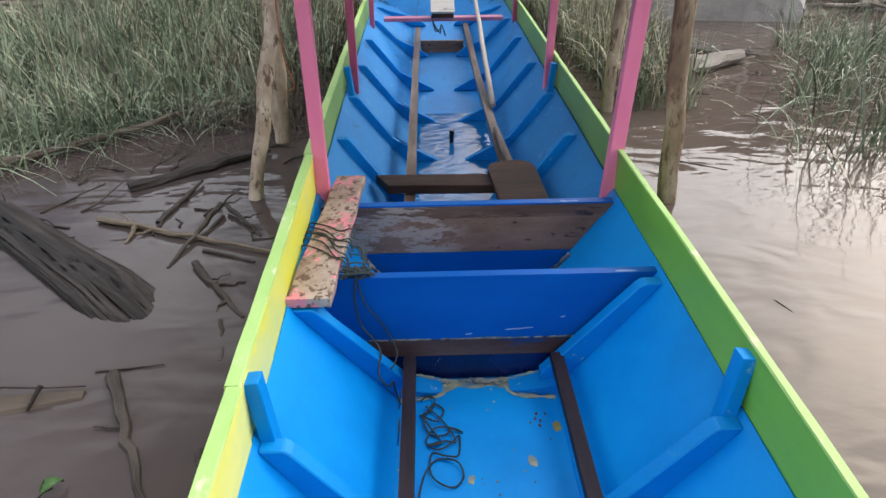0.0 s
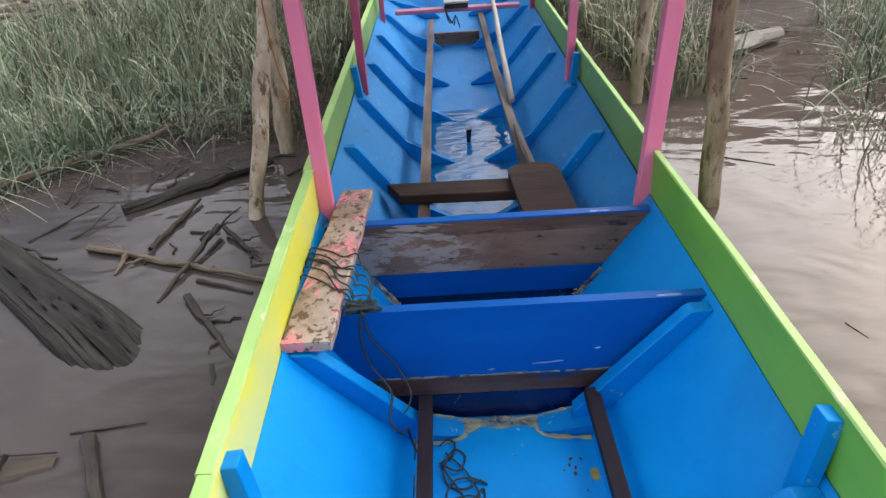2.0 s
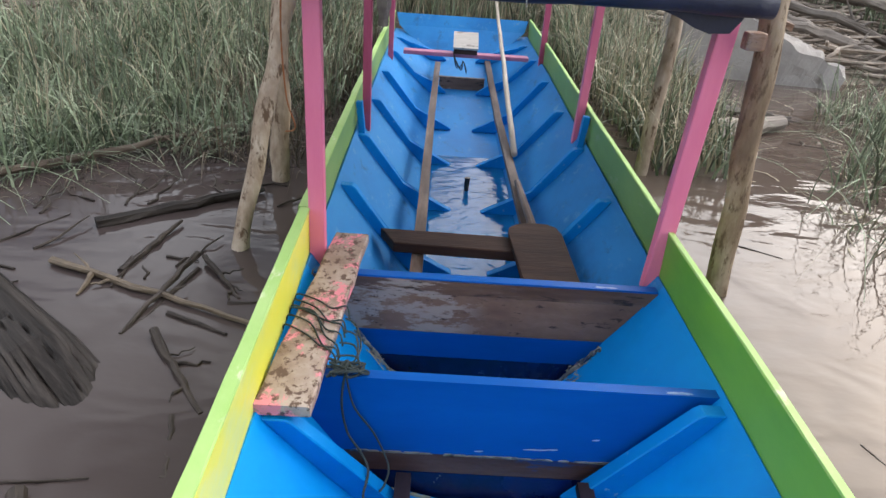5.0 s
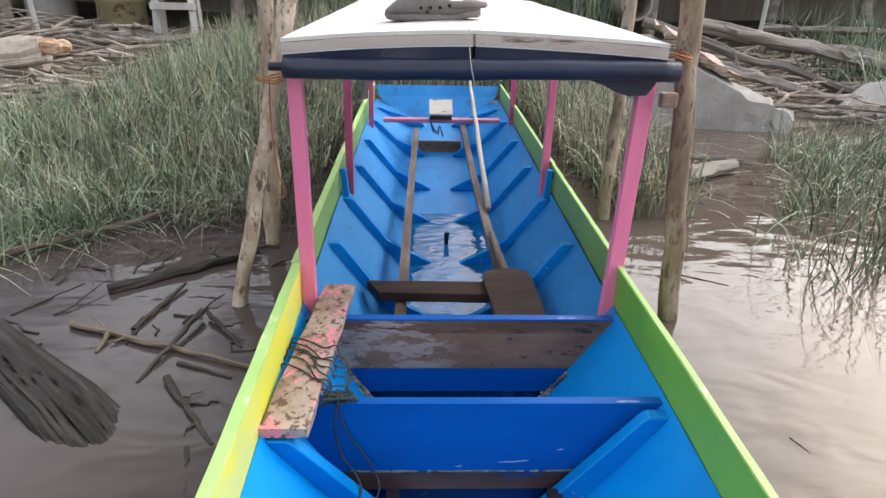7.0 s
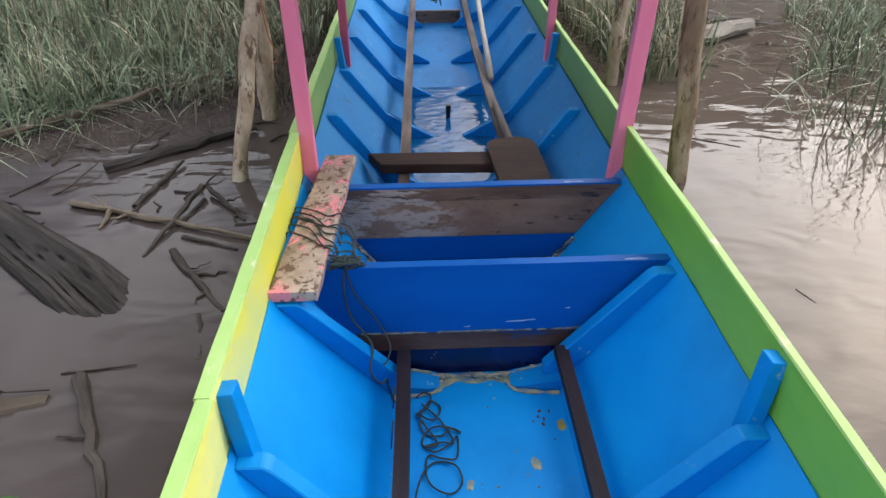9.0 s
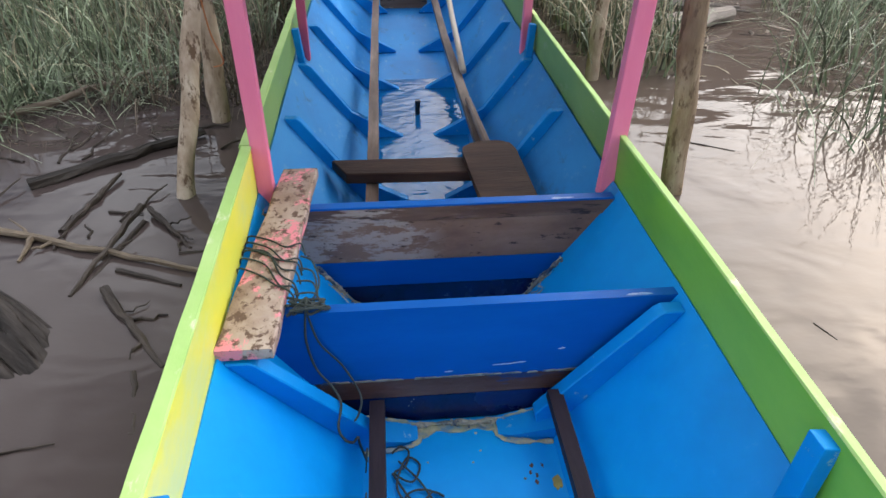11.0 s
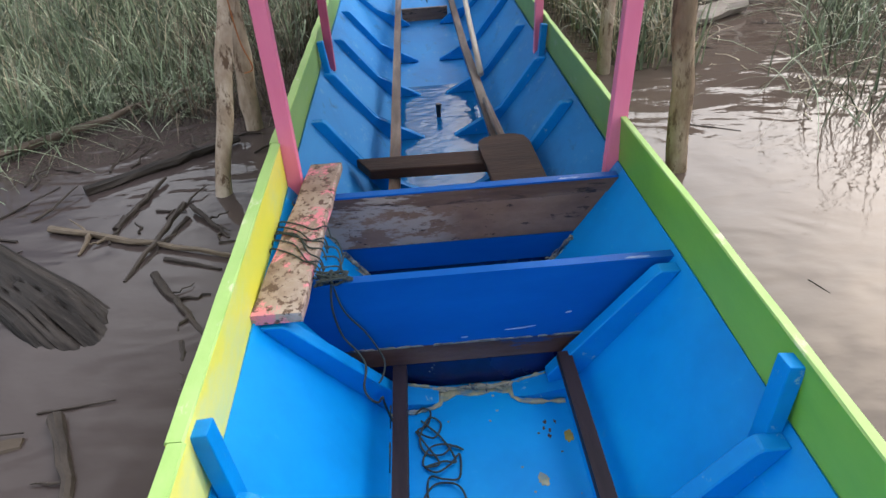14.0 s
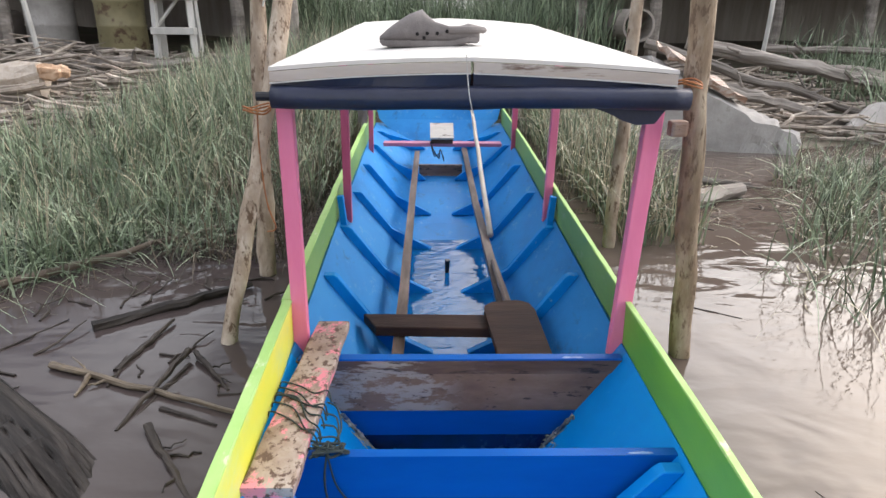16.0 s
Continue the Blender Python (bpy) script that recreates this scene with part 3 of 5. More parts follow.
# lowest strip of each cross board is near-black navy
bulkhead(1.665, 0.205, -0.012, 0.006, NAVY, [(-0.078, SOAKED), (-0.168, LOW_NAVY)])
b1 = bulkhead(2.125, 0.195, 0.150, 0.002, WORN_DARK, [(0.015, WORN), (-0.075, NAVY), (-0.168, LOW_NAVY)])
bm = bmesh.new()
box(bm, (-0.495, 2.109, 0.196), (0.503, 2.142, 0.2035), 0.003)
part("top_cap", bm, NAVY, b1, "blue painted top edge of the worn board")
for y, zt in ((2.098, 0.01), (1.638, -0.05)):
    bm = bmesh.new()
    line = [(-side_x(y, z) + 0.004, y, z + 0.004) for z in (zt, zt - 0.04, zt - 0.08, -0.14)] + \
           [(x, y - 0.004 * math.sin(x * 40), -0.163) for x in (-0.20, -0.12, -0.04, 0.04, 0.12, 0.20)] + \
           [(side_x(y, z, 1) - 0.004, y, z + 0.004) for z in (-0.14, zt - 0.08, zt - 0.04, zt)]
    fine = []
    for a, b in zip(line, line[1:]):
        fine += [Vector(a).lerp(Vector(b), k / 6) for k in range(6)]
    tube(bm, fine, [0.006 + 0.007 * noise.noise(p * 45) for p in fine], 8, rough=0.9, freq=60)
    rnd = random.Random(int(y * 100))
    for p in fine:
        a, ln, wd = rnd.uniform(0, 6.28), rnd.uniform(0.004, 0.014), rnd.uniform(0.002, 0.005)
        q = p + Vector((rnd.uniform(-0.015, 0.015), rnd.uniform(-0.012, 0.004), rnd.uniform(0.0, 0.006)))
        d = Vector((math.cos(a), 0.6 * math.sin(a), 0.2 * math.sin(a))) * ln
        tube(bm, [q - d, q, q + d], [wd * 0.3, wd, wd * 0.2], 4)
    part("resin_bead", bm, RESIN, boat, "ragged pale resin bead along the joint")
# resin smeared over the bottom in front of the cross boards
for y, deep in ((1.645, 0.062), (2.105, 0.036)):
    bm = bmesh.new()
    rows = []
    for x in np.linspace(-0.225, 0.225, 40):
        y0 = y - deep * (0.35 + 0.65 * abs(x) / 0.22) * (1 + 0.8 * noise.noise(Vector((x * 22, y, 0))))
        rows.append([(x, y0, -0.1695), (x, y + 0.002, -0.1685), (x, y + 0.002, -0.1735), (x, y0, -0.1735)])
    loft(bm, rows)
    part("resin_smear", bm, SMEAR, boat, "olive resin smeared over the bottom")
# chafed spots on the top edges of the cross boards
rnd = random.Random(21)
for y, z, xs in ((1.665, 0.2052, (0.405, 0.43)), (2.125, 0.2062, (0.335, 0.365))):
    for x in xs:
        bm = bmesh.new()
        z0 = z if y < 2 else 0.2033
        q = [(x + rnd.uniform(0.010, 0.022) * math.cos(t), y - 0.006 + rnd.uniform(0.003, 0.006) * math.sin(t)) for t in np.linspace(0, 5.9, 16)]
        loft(bm, [[(u, v, z0) for u, v in q], [(u, v, z0 + 0.0007) for u, v in q]])
        part("chafed_spot", bm, CHAFED, boat)
# short scratches through the paint of the deep blue board
for x, z, ln in ((0.115, 0.020, 0.030), (0.150, 0.023, 0.016), (-0.02, 0.006, 0.010), (0.25, 0.06, 0.008)):
    bm = bmesh.new()
    loft(bm, [[(x - ln, yy, z - 0.001), (x + ln * 0.3, yy, z - 0.002), (x + ln, yy, z + 0.001), (x + ln * 0.2, yy, z + 0.0015)] for yy in (1.6505, 1.6486)])
    part("paint_scratch", bm, CHAFED, boat)
# flaking paint edge on the deep blue board
rnd = random.Random(12)
for k in range(16):
    x = -0.30 + 0.04 * k + rnd.uniform(-0.012, 0.012)
    bm = bmesh.new()
    ln, hh = rnd.uniform(0.012, 0.03), rnd.uniform(0.001, 0.003)
    loft(bm, [[(x - ln, 1.6505, -0.012 - hh), (x + ln, 1.6505, -0.012 - hh * 0.5), (x + ln * 0.7, 1.6505, -0.010 + hh), (x - ln * 0.8, 1.6505, -0.011 + hh)],
              [(x - ln, 1.6485, -0.012 - hh), (x + ln, 1.6485, -0.012 - hh * 0.5), (x + ln * 0.7, 1.6485, -0.010 + hh), (x - ln * 0.8, 1.6485, -0.011 + hh)]])
    part("paint_flake", bm, RESIN, boat)
# spots where the paint has flaked off the bottom
rnd = random.Random(5)
for x, y in ((0.165, 1.50), (0.172, 1.475), (0.158, 1.482), (0.190, 1.50), (0.168, 1.455), (-0.10, 1.60), (0.02, 1.635)):
    bm = bmesh.new()
    q = [(x + rnd.uniform(0.002, 0.006) * math.cos(t), y + rnd.uniform(0.003, 0.009) * math.sin(t)) for t in np.linspace(0, 5.7, 9)]
    loft(bm, [[(u, v, -0.1719) for u, v in q], [(u, v, -0.1710) for u, v in q]])
    part("flaked_spot", bm, SOAKED, boat)
# small cross frame far forward
bm = bmesh.new()
box(bm, (-0.172, 5.58, -0.075), (0.185, 5.615, 0.028), 0.004)
part("floor_frame", bm, WORN_DARK, boat, "dark brown cross frame on the bottom")
bm = bmesh.new()
box(bm, (-0.174, 5.576, 0.029), (0.187, 5.619, 0.037), 0.002)
part("floor_frame_cap", bm, RAILWOOD, boat)

# stringers on the ribs
for pts, mat in (([(-0.195, -1.1, -0.06), (-0.195, 1.62, -0.055)], DARKRAIL), ([(0.205, -1.1, -0.06), (0.235, 1.62, -0.055)], DARKRAIL),
                 ([(-0.21, 2.15, 0.0), (-0.208, 4.6, -0.005), (-0.195, 5.95, 0.07)], RAILWOOD), ([(0.235, 2.35, 0.0), (0.228, 4.6, -0.005), (0.225, 6.1, 0.085)], RAILWOOD)):
    bm = bmesh.new()
    rings = []
    pp = [Vector(a).lerp(Vector(b), k / 12) for a, b in zip(pts, pts[1:]) for k in range(13)]
    for p in pp:
        j = 0.002 * noise.noise(p * 7)
        q = 0.019 if mat is DARKRAIL else 0.0235
        rings.append([p + Vector((-q + j, 0, -0.011)), p + Vector((-q + 0.002 + j, 0, 0.010)), p + Vector((q - 0.001 + j, 0, 0.010)), p + Vector((q + j, 0, -0.011))])
    pp2 = [r for i, r in enumerate(rings) if i == 0 or (r[0] - rings[i - 1][0]).length > 1e-5]
    loft(bm, pp2)
    part("stringer", bm, mat, boat, "narrow dark floor stringer" if mat is DARKRAIL else "narrow bare wooden stringer")

# pink thwart near the bow
bm = bmesh.new()
box(bm, (-0.46, 5.50, 0.205), (0.50, 5.60, 0.235), 0.005)
part("thwart", bm, MAUVE, boat, "pink painted bow thwart")

# drain peg
bm = bmesh.new()
tube(bm, [(0.01, 3.70, -0.17), (0.01, 3.70, -0.13), (0.012, 3.70, -0.085)], [0.011, 0.012, 0.016], 8, rough=0.2)
part("drain_peg", bm, BLACK, boat, "black peg standing in the bottom")

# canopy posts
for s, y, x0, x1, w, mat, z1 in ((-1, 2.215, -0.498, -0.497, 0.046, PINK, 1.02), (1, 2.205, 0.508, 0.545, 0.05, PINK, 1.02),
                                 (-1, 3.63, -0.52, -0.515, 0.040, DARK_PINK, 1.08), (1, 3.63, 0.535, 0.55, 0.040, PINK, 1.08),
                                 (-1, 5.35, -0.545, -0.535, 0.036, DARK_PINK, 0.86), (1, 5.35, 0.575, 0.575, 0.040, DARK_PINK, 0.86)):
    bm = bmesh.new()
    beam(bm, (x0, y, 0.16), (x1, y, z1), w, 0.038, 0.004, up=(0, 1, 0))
    part("canopy_post", bm, mat, boat, "bright pink painted post" if mat is PINK else "dark pink post")

# canopy
R0, R1 = (-0.505, 0.555), (2.09, 4.65)


def roof_z(x, y):
    u = (x - 0.02) / 0.545
    return 1.092 - 0.030 * abs(u) ** 1.4 + 0.036 * (y - 2.09) + 0.003 * noise.noise(Vector((x * 5, y * 3, 0)))


roof = part("canopy", loft(bmesh.new(), [[(x, y, roof_z(x, y)) for x in np.linspace(R0[0], R0[1], 15)] +
            [(x, y, roof_z(x, y) - 0.010) for x in np.linspace(R0[1], R0[0], 15)] for y in np.linspace(R1[0], R1[1], 22)]), CANVAS, boat,
            "white canvas canopy sheet", smooth=False)
for a, b in ((R0[0] + 0.004, 0.012), (0.02, R0[1] - 0.006)):
    bm = bmesh.new()
    rings = []
    for x in np.linspace(a, b, 8):
        z = roof_z(x, 2.09)
        rings.append([(x, 2.078, z - 0.012), (x, 2.096, z - 0.012), (x, 2.096, z - 0.038), (x, 2.078, z - 0.037)])
    loft(bm, rings)
    part("fascia", bm, FASCIA, roof, "bleached wooden fascia board")
    bm = bmesh.new()
    loft(bm, [[(x, 2.074, roof_z(x, 2.09) - 0.038), (x, 2.096, roof_z(x, 2.09) - 0.038), (x, 2.096, roof_z(x, 2.09) - 0.041), (x, 2.074, roof_z(x, 2.09) - 0.041)] for x in np.linspace(a, b, 8)])
    part("fascia_edge", bm, CANVAS, roof)
    bm = bmesh.new()
    loft(bm, [[(x, 2.085 + 0.004 * math.sin(x * 23), roof_z(x, 2.09) - 0.040), (x, 2.108, roof_z(x, 2.09) - 0.040), (x, 2.108, 0.995), (x, 2.090 + 0.004 * math.sin(x * 17 + 1), 0.995)] for x in np.linspace(a, b, 16)])
    part("tarpaulin_valance", bm, TARP, roof, "navy tarpaulin stretched under the fascia")
for x in (-0.49, 0.53):
    bm = bmesh.new()
    beam(bm, (x, 2.12, 1.03), (x, 4.62, 1.125), 0.035, 0.04)
    part("side_batten", bm, BROWN, roof)
for y in (2.16, 3.63, 4.6):
    bm = bmesh.new()
    beam(bm, (-0.50, y, roof_z(0.5, y) - 0.04), (0.54, y, roof_z(0.5, y) - 0.04), 0.03, 0.03)
    part("cross_batten", bm, BROWN, roof)

# rolled tarpaulin hung under the canopy's front edge
roll = thing("rolled_tarpaulin", (0.03, 2.1, 0.985), "dark navy tarpaulin rolled up under the canopy edge", "tarpaulin")
bm = bmesh.new()
pts = [(x, 2.085, 0.990 + 0.004 * math.sin(x * 5) - 0.002 * x) for x in np.linspace(-0.500, 0.585, 24)]
tube(bm, pts, [0.0295 + 0.001 * math.sin(i * 1.3) for i in range(24)], 18, rough=0.06, freq=14)
part("roll", bm, TARP, roll, smooth=True)
bm = bmesh.new()
tube(bm, [(-0.54, 2.085, 0.990), (-0.49, 2.085, 0.990)], 0.012, 10)
part("roll_core", bm, BLACK, roll)
bm = bmesh.new()
loft(bm, [[(x, 2.13, 0.985), (x, 2.136, 0.985), (x, 2.136, 0.985 - d), (x, 2.13, 0.985 - d)] for x, d in
          ((0.34, 0.022), (0.39, 0.038), (0.43, 0.058), (0.47, 0.070), (0.52, 0.066), (0.545, 0.03))])
part("hanging_flap", bm, TARP, roll, "loose flap of tarpaulin")
bm = bmesh.new()
cord(bm, [(0.00, 2.074, 1.098), (0.003, 2.066, 1.05), (0.008, 2.048, 1.0), (0.016, 2.052, 0.965), (0.02, 2.075, 0.952)], 0.0014)
part("tie_cord", bm, GREYWOOD, roll)

# cords and a bracket at the canopy's corners
for s, x in ((-1, -0.555), (1, 0.60)):
    bm = bmesh.new()
    for k in range(2):
        z = (0.955 if s < 0 else 1.03) - 0.008 * k
        ring = [(x + 0.035 * math.cos(a), 2.14 + 0.05 * math.sin(a), z + 0.006 * math.sin(2 * a)) for a in np.linspace(0, 2 * math.pi, 9)]
        cord(bm, ring, 0.0026, 6, 4)
    if s < 0:
        cord(bm, [(x + 0.01, 2.10, 0.955), (-0.575, 2.2, 0.82), (-0.58, 2.25, 0.66), (-0.56, 2.25, 0.58), (-0.60, 2.3, 0.55)], 0.0022)
    tagged(part("mooring_lashing", bm, ORANGE, base=(x, 2.14, 0.95)), "orange cord lashing the canopy corner to a pole", "cord")
bm = bmesh.new()
box(bm, (0.572, 2.14, 0.880), (0.622, 2.18, 0.925), 0.010)
tagged(part("wooden_block", bm, WORN, base=(0.6, 2.16, 0.86)), "small brown wooden block tied beside the post", "block")

# clog on the canopy
shoe = thing("clog", (-0.09, 2.46, 1.1), "dusty grey rubber clog lying on the canopy", "shoe")
L0 = -0.245
SX = [0, 0.02, 0.05, 0.09, 0.13, 0.17, 0.22, 0.27, 0.305]
SW = [0.020, 0.040, 0.050, 0.053, 0.050, 0.044, 0.040, 0.037, 0.022]
SH = [0.030, 0.048, 0.070, 0.094, 0.108, 0.096, 0.078, 0.070, 0.062]
zr = roof_z(-0.1, 2.46) - 0.002
bm = bmesh.new()
rings = []
for x, w in zip(SX, SW):
    yc = 2.46 + 0.012 * math.sin(x * 9)
    lift = 0.012 if x > 0.25 else (0.006 if x < 0.02 else 0)
    w2 = w + 0.006
    rings.append([(L0 + x, yc - w2, zr + lift), (L0 + x, yc + w2, zr + lift), (L0 + x, yc + w2, zr + lift + 0.024), (L0 + x, yc - w2, zr + lift + 0.024)])
loft(bm, rings)
bmesh.ops.bevel(bm, geom=bm.edges[:], offset=0.005, segments=2, affect="EDGES")
part("sole", bm, RUBBER, shoe)
bm = bmesh.new()
rings = []
for x, w, h in zip(SX, SW, SH):
    yc = 2.46 + 0.012 * math.sin(x * 9)
    ring = []
    dip = 0.035 if 0.15 < x < 0.25 else 0.0
    for k in range(13):
        a = math.pi * k / 12
        hh = h - dip * math.sin(a) ** 4
        ring.append((L0 + x, yc - (w + 0.002) * math.cos(a), zr + 0.020 + (hh - 0.02) * math.sin(a) ** 0.7))
    rings.append(ring)
loft(bm, rings)
upper = part("upper", bm, RUBBER, shoe, smooth=True)
# solid black plugs stand in for the shade inside the vents
for x, z in ((0.115, 0.038), (0.145, 0.040), (0.175, 0.040), (0.205, 0.046), (0.135, 0.027), (0.235, 0.052)):
    bm = bmesh.new()
    yc = 2.46 + 0.012 * math.sin(x * 9) - float(np.interp(x, SX, SW))
    tube(bm, [(L0 + x, yc - 0.006, zr + z), (L0 + x, yc + 0.012, zr + z)], 0.0055, 8)
    part("vent_hole", bm, HOLE, upper)
bm = bmesh.new()
cord(bm, [(L0 + 0.21, 2.425, zr + 0.050), (L0 + 0.27, 2.420, zr + 0.052), (L0 + 0.318, 2.46, zr + 0.050), (L0 + 0.27, 2.50, zr + 0.052), (L0 + 0.21, 2.50, zr + 0.050)], 0.010, 8)
part("heel_strap", bm, RUBBER, shoe)

# loose seat plank along the port side
seat = thing("seat_plank", (-0.43, 1.9, 0.208), "weathered plank seat with peeling pink paint, tied down with cord", "plank")
SEAT = [(-0.502, 1.515), (-0.385, 1.510), (-0.359, 2.31), (-0.462, 2.30)]
bm = bmesh.new()
rings = []
for k in range(13):
    f = k / 12
    xl, xr = SEAT[0][0] + (SEAT[3][0] - SEAT[0][0]) * f, SEAT[1][0] + (SEAT[2][0] - SEAT[1][0]) * f
    y = 1.512 + 0.793 * f
    j = 0.002 * math.sin(f * 21)
    rings.append([(xl + j, y, 0.209), (xr + j, y, 0.209), (xr + j, y, 0.231), (xr - 0.004 + j, y, 0.235), (xl + 0.004 + j, y, 0.235), (xl + j, y, 0.231)])
loft(bm, rings)
part("board", bm, PLANK, seat)
# cord round the seat plank, hanging over the bulkhead
tie = thing("rope_lashing", (-0.4, 1.7, 0.2), "dark green cord wound round the seat plank", "cord")
rnd = random.Random(8)


def strand(pts, r=0.0022, name="strand"):
    bm = bmesh.new()
    cord(bm, pts, r)
    part(name, bm, ROPE, tie)


for k in range(7):
    y = 1.75 + 0.022 * k + rnd.uniform(-0.02, 0.02)
    y2 = 1.66 + 0.03 * k + rnd.uniform(-0.03, 0.03)
    strand([(-0.508, y + 0.06, 0.215), (-0.495, y + 0.05, 0.238), (-0.44, y + 0.03 + rnd.uniform(-0.02, 0.02), 0.2385), (-0.40, (y + y2) / 2, 0.2385), (-0.366, y2 + 0.02, 0.2375), (-0.355, y2, 0.215)])
knot = Vector((-0.335, 1.655, 0.215))
for k in range(6):
    strand([knot + Vector((rnd.uniform(-0.045, 0.045), rnd.uniform(-0.02, 0.03), rnd.uniform(-0.006, 0.018))) for _ in range(6)], 0.0032, "knot")
for k in range(4):
    strand([(-0.36, 1.68 + 0.05 * k, 0.2375), (-0.335 + 0.02 * rnd.random(), 1.69 + 0.04 * k, 0.232), (-0.32 + 0.02 * rnd.random(), 1.67 + 0.02 * k, 0.222), knot])
strand([knot, (-0.342, 1.641, 0.14), (-0.328, 1.632, 0.06), (-0.292, 1.600, 0.030), (-0.272, 1.565, 0.012), (-0.278, 1.522, -0.018), (-0.266, 1.512, -0.048),
        (-0.250, 1.522, -0.072), (-0.238, 1.528, -0.062), (-0.236, 1.532, -0.09), (-0.222, 1.52, -0.14)], 0.0030, "loose_end")
strand([knot, (-0.315, 1.642, 0.13), (-0.270, 1.642, 0.055), (-0.238, 1.622, 0.0), (-0.228, 1.59, -0.012), (-0.236, 1.562, -0.028), (-0.245, 1.55, -0.034)], 0.0025, "loose_end")

# tangled cord on the bottom
bm = bmesh.new()
z = -0.1665
path = [(-0.165, 1.56), (-0.145, 1.575), (-0.125, 1.555), (-0.135, 1.52), (-0.16, 1.50), (-0.12, 1.47), (-0.10, 1.52), (-0.13, 1.54), (-0.155, 1.47), (-0.14, 1.43),
        (-0.10, 1.42), (-0.075, 1.44), (-0.05, 1.432), (-0.09, 1.45), (-0.13, 1.44), (-0.15, 1.40), (-0.12, 1.37), (-0.085, 1.385), (-0.06, 1.42), (-0.065, 1.35), (-0.10, 1.345),
        (-0.135, 1.36), (-0.14, 1.30), (-0.12, 1.26), (-0.08, 1.25), (-0.055, 1.28), (-0.07, 1.325), (-0.12, 1.34), (-0.15, 1.30), (-0.165, 1.24), (-0.17, 1.19)]
cord(bm, [(x, y, z + 0.004 * (i % 3)) for i, (x, y) in enumerate(path)], 0.0026)
path = [(-0.165, 1.50), (-0.14, 1.45), (-0.11, 1.395), (-0.145, 1.385), (-0.10, 1.40), (-0.07, 1.395), (-0.10, 1.47), (-0.15, 1.53)]
cord(bm, [(x, y, z + 0.004 * (i % 2) + 0.003) for i, (x, y) in enumerate(path)], 0.0026)
tagged(part("floor_cord", bm, ROPE, base=(-0.12, 1.4, -0.168)), "dark cord lying in tangled loops on the boat bottom", "cord")
for k, (y, zz) in enumerate(((1.33, 0), (1.346, 0.002), (1.46, 0))):
    bm = bmesh.new()
    cord(bm, [(-0.222, y, -0.10), (-0.2175, y + 0.004, -0.060), (-0.2165, y + 0.02, -0.050 + zz), (-0.2175, y + 0.034, -0.062), (-0.222, y + 0.04, -0.10)], 0.0019)
    tagged(part("stringer_cord", bm, ROPE, base=(-0.195, y, -0.05)), "dark cord looped beside the floor stringer", "cord", "loops on the stringer")

# loose boards lying across the stringers
bm = bmesh.new()
loft(bm, [[(-0.36, 2.735, z), (-0.30, 2.615, z), (0.16, 2.60, z), (0.16, 2.725, z)] for z in (0.013, 0.054)])
bmesh.ops.bevel(bm, geom=bm.edges[:], offset=0.004, segments=1, affect="EDGES")
tagged(part("cross_plank", bm, BROWN, base=(-0.1, 2.67, 0.012)), "dark wet plank laid across the stringers", "plank")
paddle = thing("paddle", (0.23, 2.6, 0.0), "dark brown wooden paddle lying blade towards the stern", "paddle")
bm = bmesh.new()
out = [(0.150, 2.30), (0.345, 2.30), (0.338, 2.72), (0.325, 2.775), (0.29, 2.80), (0.255, 2.805), (0.21, 2.80), (0.165, 2.785), (0.135, 2.755), (0.130, 2.70)]
loft(bm, [[(x, y, 0.056 + 0.012 * (y - 2.3)) for x, y in out], [(x, y, 0.078 + 0.012 * (y - 2.3)) for x, y in out]])
bmesh.ops.bevel(bm, geom=bm.edges[:], offset=0.005, segments=2, affect="EDGES")
part("blade", bm, BROWN, paddle)
bm = bmesh.new()
tube(bm, [(0.24, 2.78, 0.06), (0.238, 3.1, 0.04), (0.236, 3.4, 0.024)], [0.018, 0.017, 0.015], 10)
part("shaft", bm, RAILWOOD, paddle)

# punting pole
bm = bmesh.new()
pts = bend((0.258, 3.80, 0.03), (0.325, 7.3, 0.54), 10, 0.004, 3)
tube(bm, pts, [0.018 - 0.0004 * i for i in range(11)], 10, rough=0.12, freq=9)
tagged(part("punt_pole", bm, PALEPOLE, base=(0.25, 3.8, 0.02), smooth=True), "pale peeled pole resting on the pink thwart", "pole")

# little slanted box on the thwart
bx = thing("small_box", (0.01, 5.55, 0.236), "small pale wooden box with a sloping lid on the thwart", "box")
bm = bmesh.new()
loft(bm, [[(x, 5.47, 0.236), (x, 5.62, 0.236), (x, 5.62, 0.355), (x, 5.47, 0.275)] for x in (-0.075, 0.10)])
part("body", bm, BROWN, bx)
# lid is pale, the body below it dark brown
bm = bmesh.new()
loft(bm, [[(x, 5.458, 0.272), (x, 5.63, 0.364), (x, 5.625, 0.378), (x, 5.452, 0.286)] for x in (-0.082, 0.107)])
part("lid", bm, BOXWOOD, bx, "pale sloping lid")
bm = bmesh.new()
for k in range(3):
    cord(bm, [(-0.08, 5.50, 0.24 + 0.005 * k), (-0.05, 5.46, 0.18 - 0.02 * k), (-0.01, 5.455, 0.12 + 0.02 * k), (0.0, 5.45, 0.19), (0.03, 5.44, 0.10 + 0.01 * k)], 0.004)
tagged(part("thwart_cord", bm, ROPE, base=(0, 5.45, 0.2)), "dark cord hanging in loops under the thwart", "cord")

# water standing in the bottom
bm = bmesh.new()
loft(bm, [[(-0.238, y, -0.158), (0.238, y, -0.158), (0.238, y, -0.166), (-0.238, y, -0.166)] for y in np.linspace(2.16, 4.25, 6)])
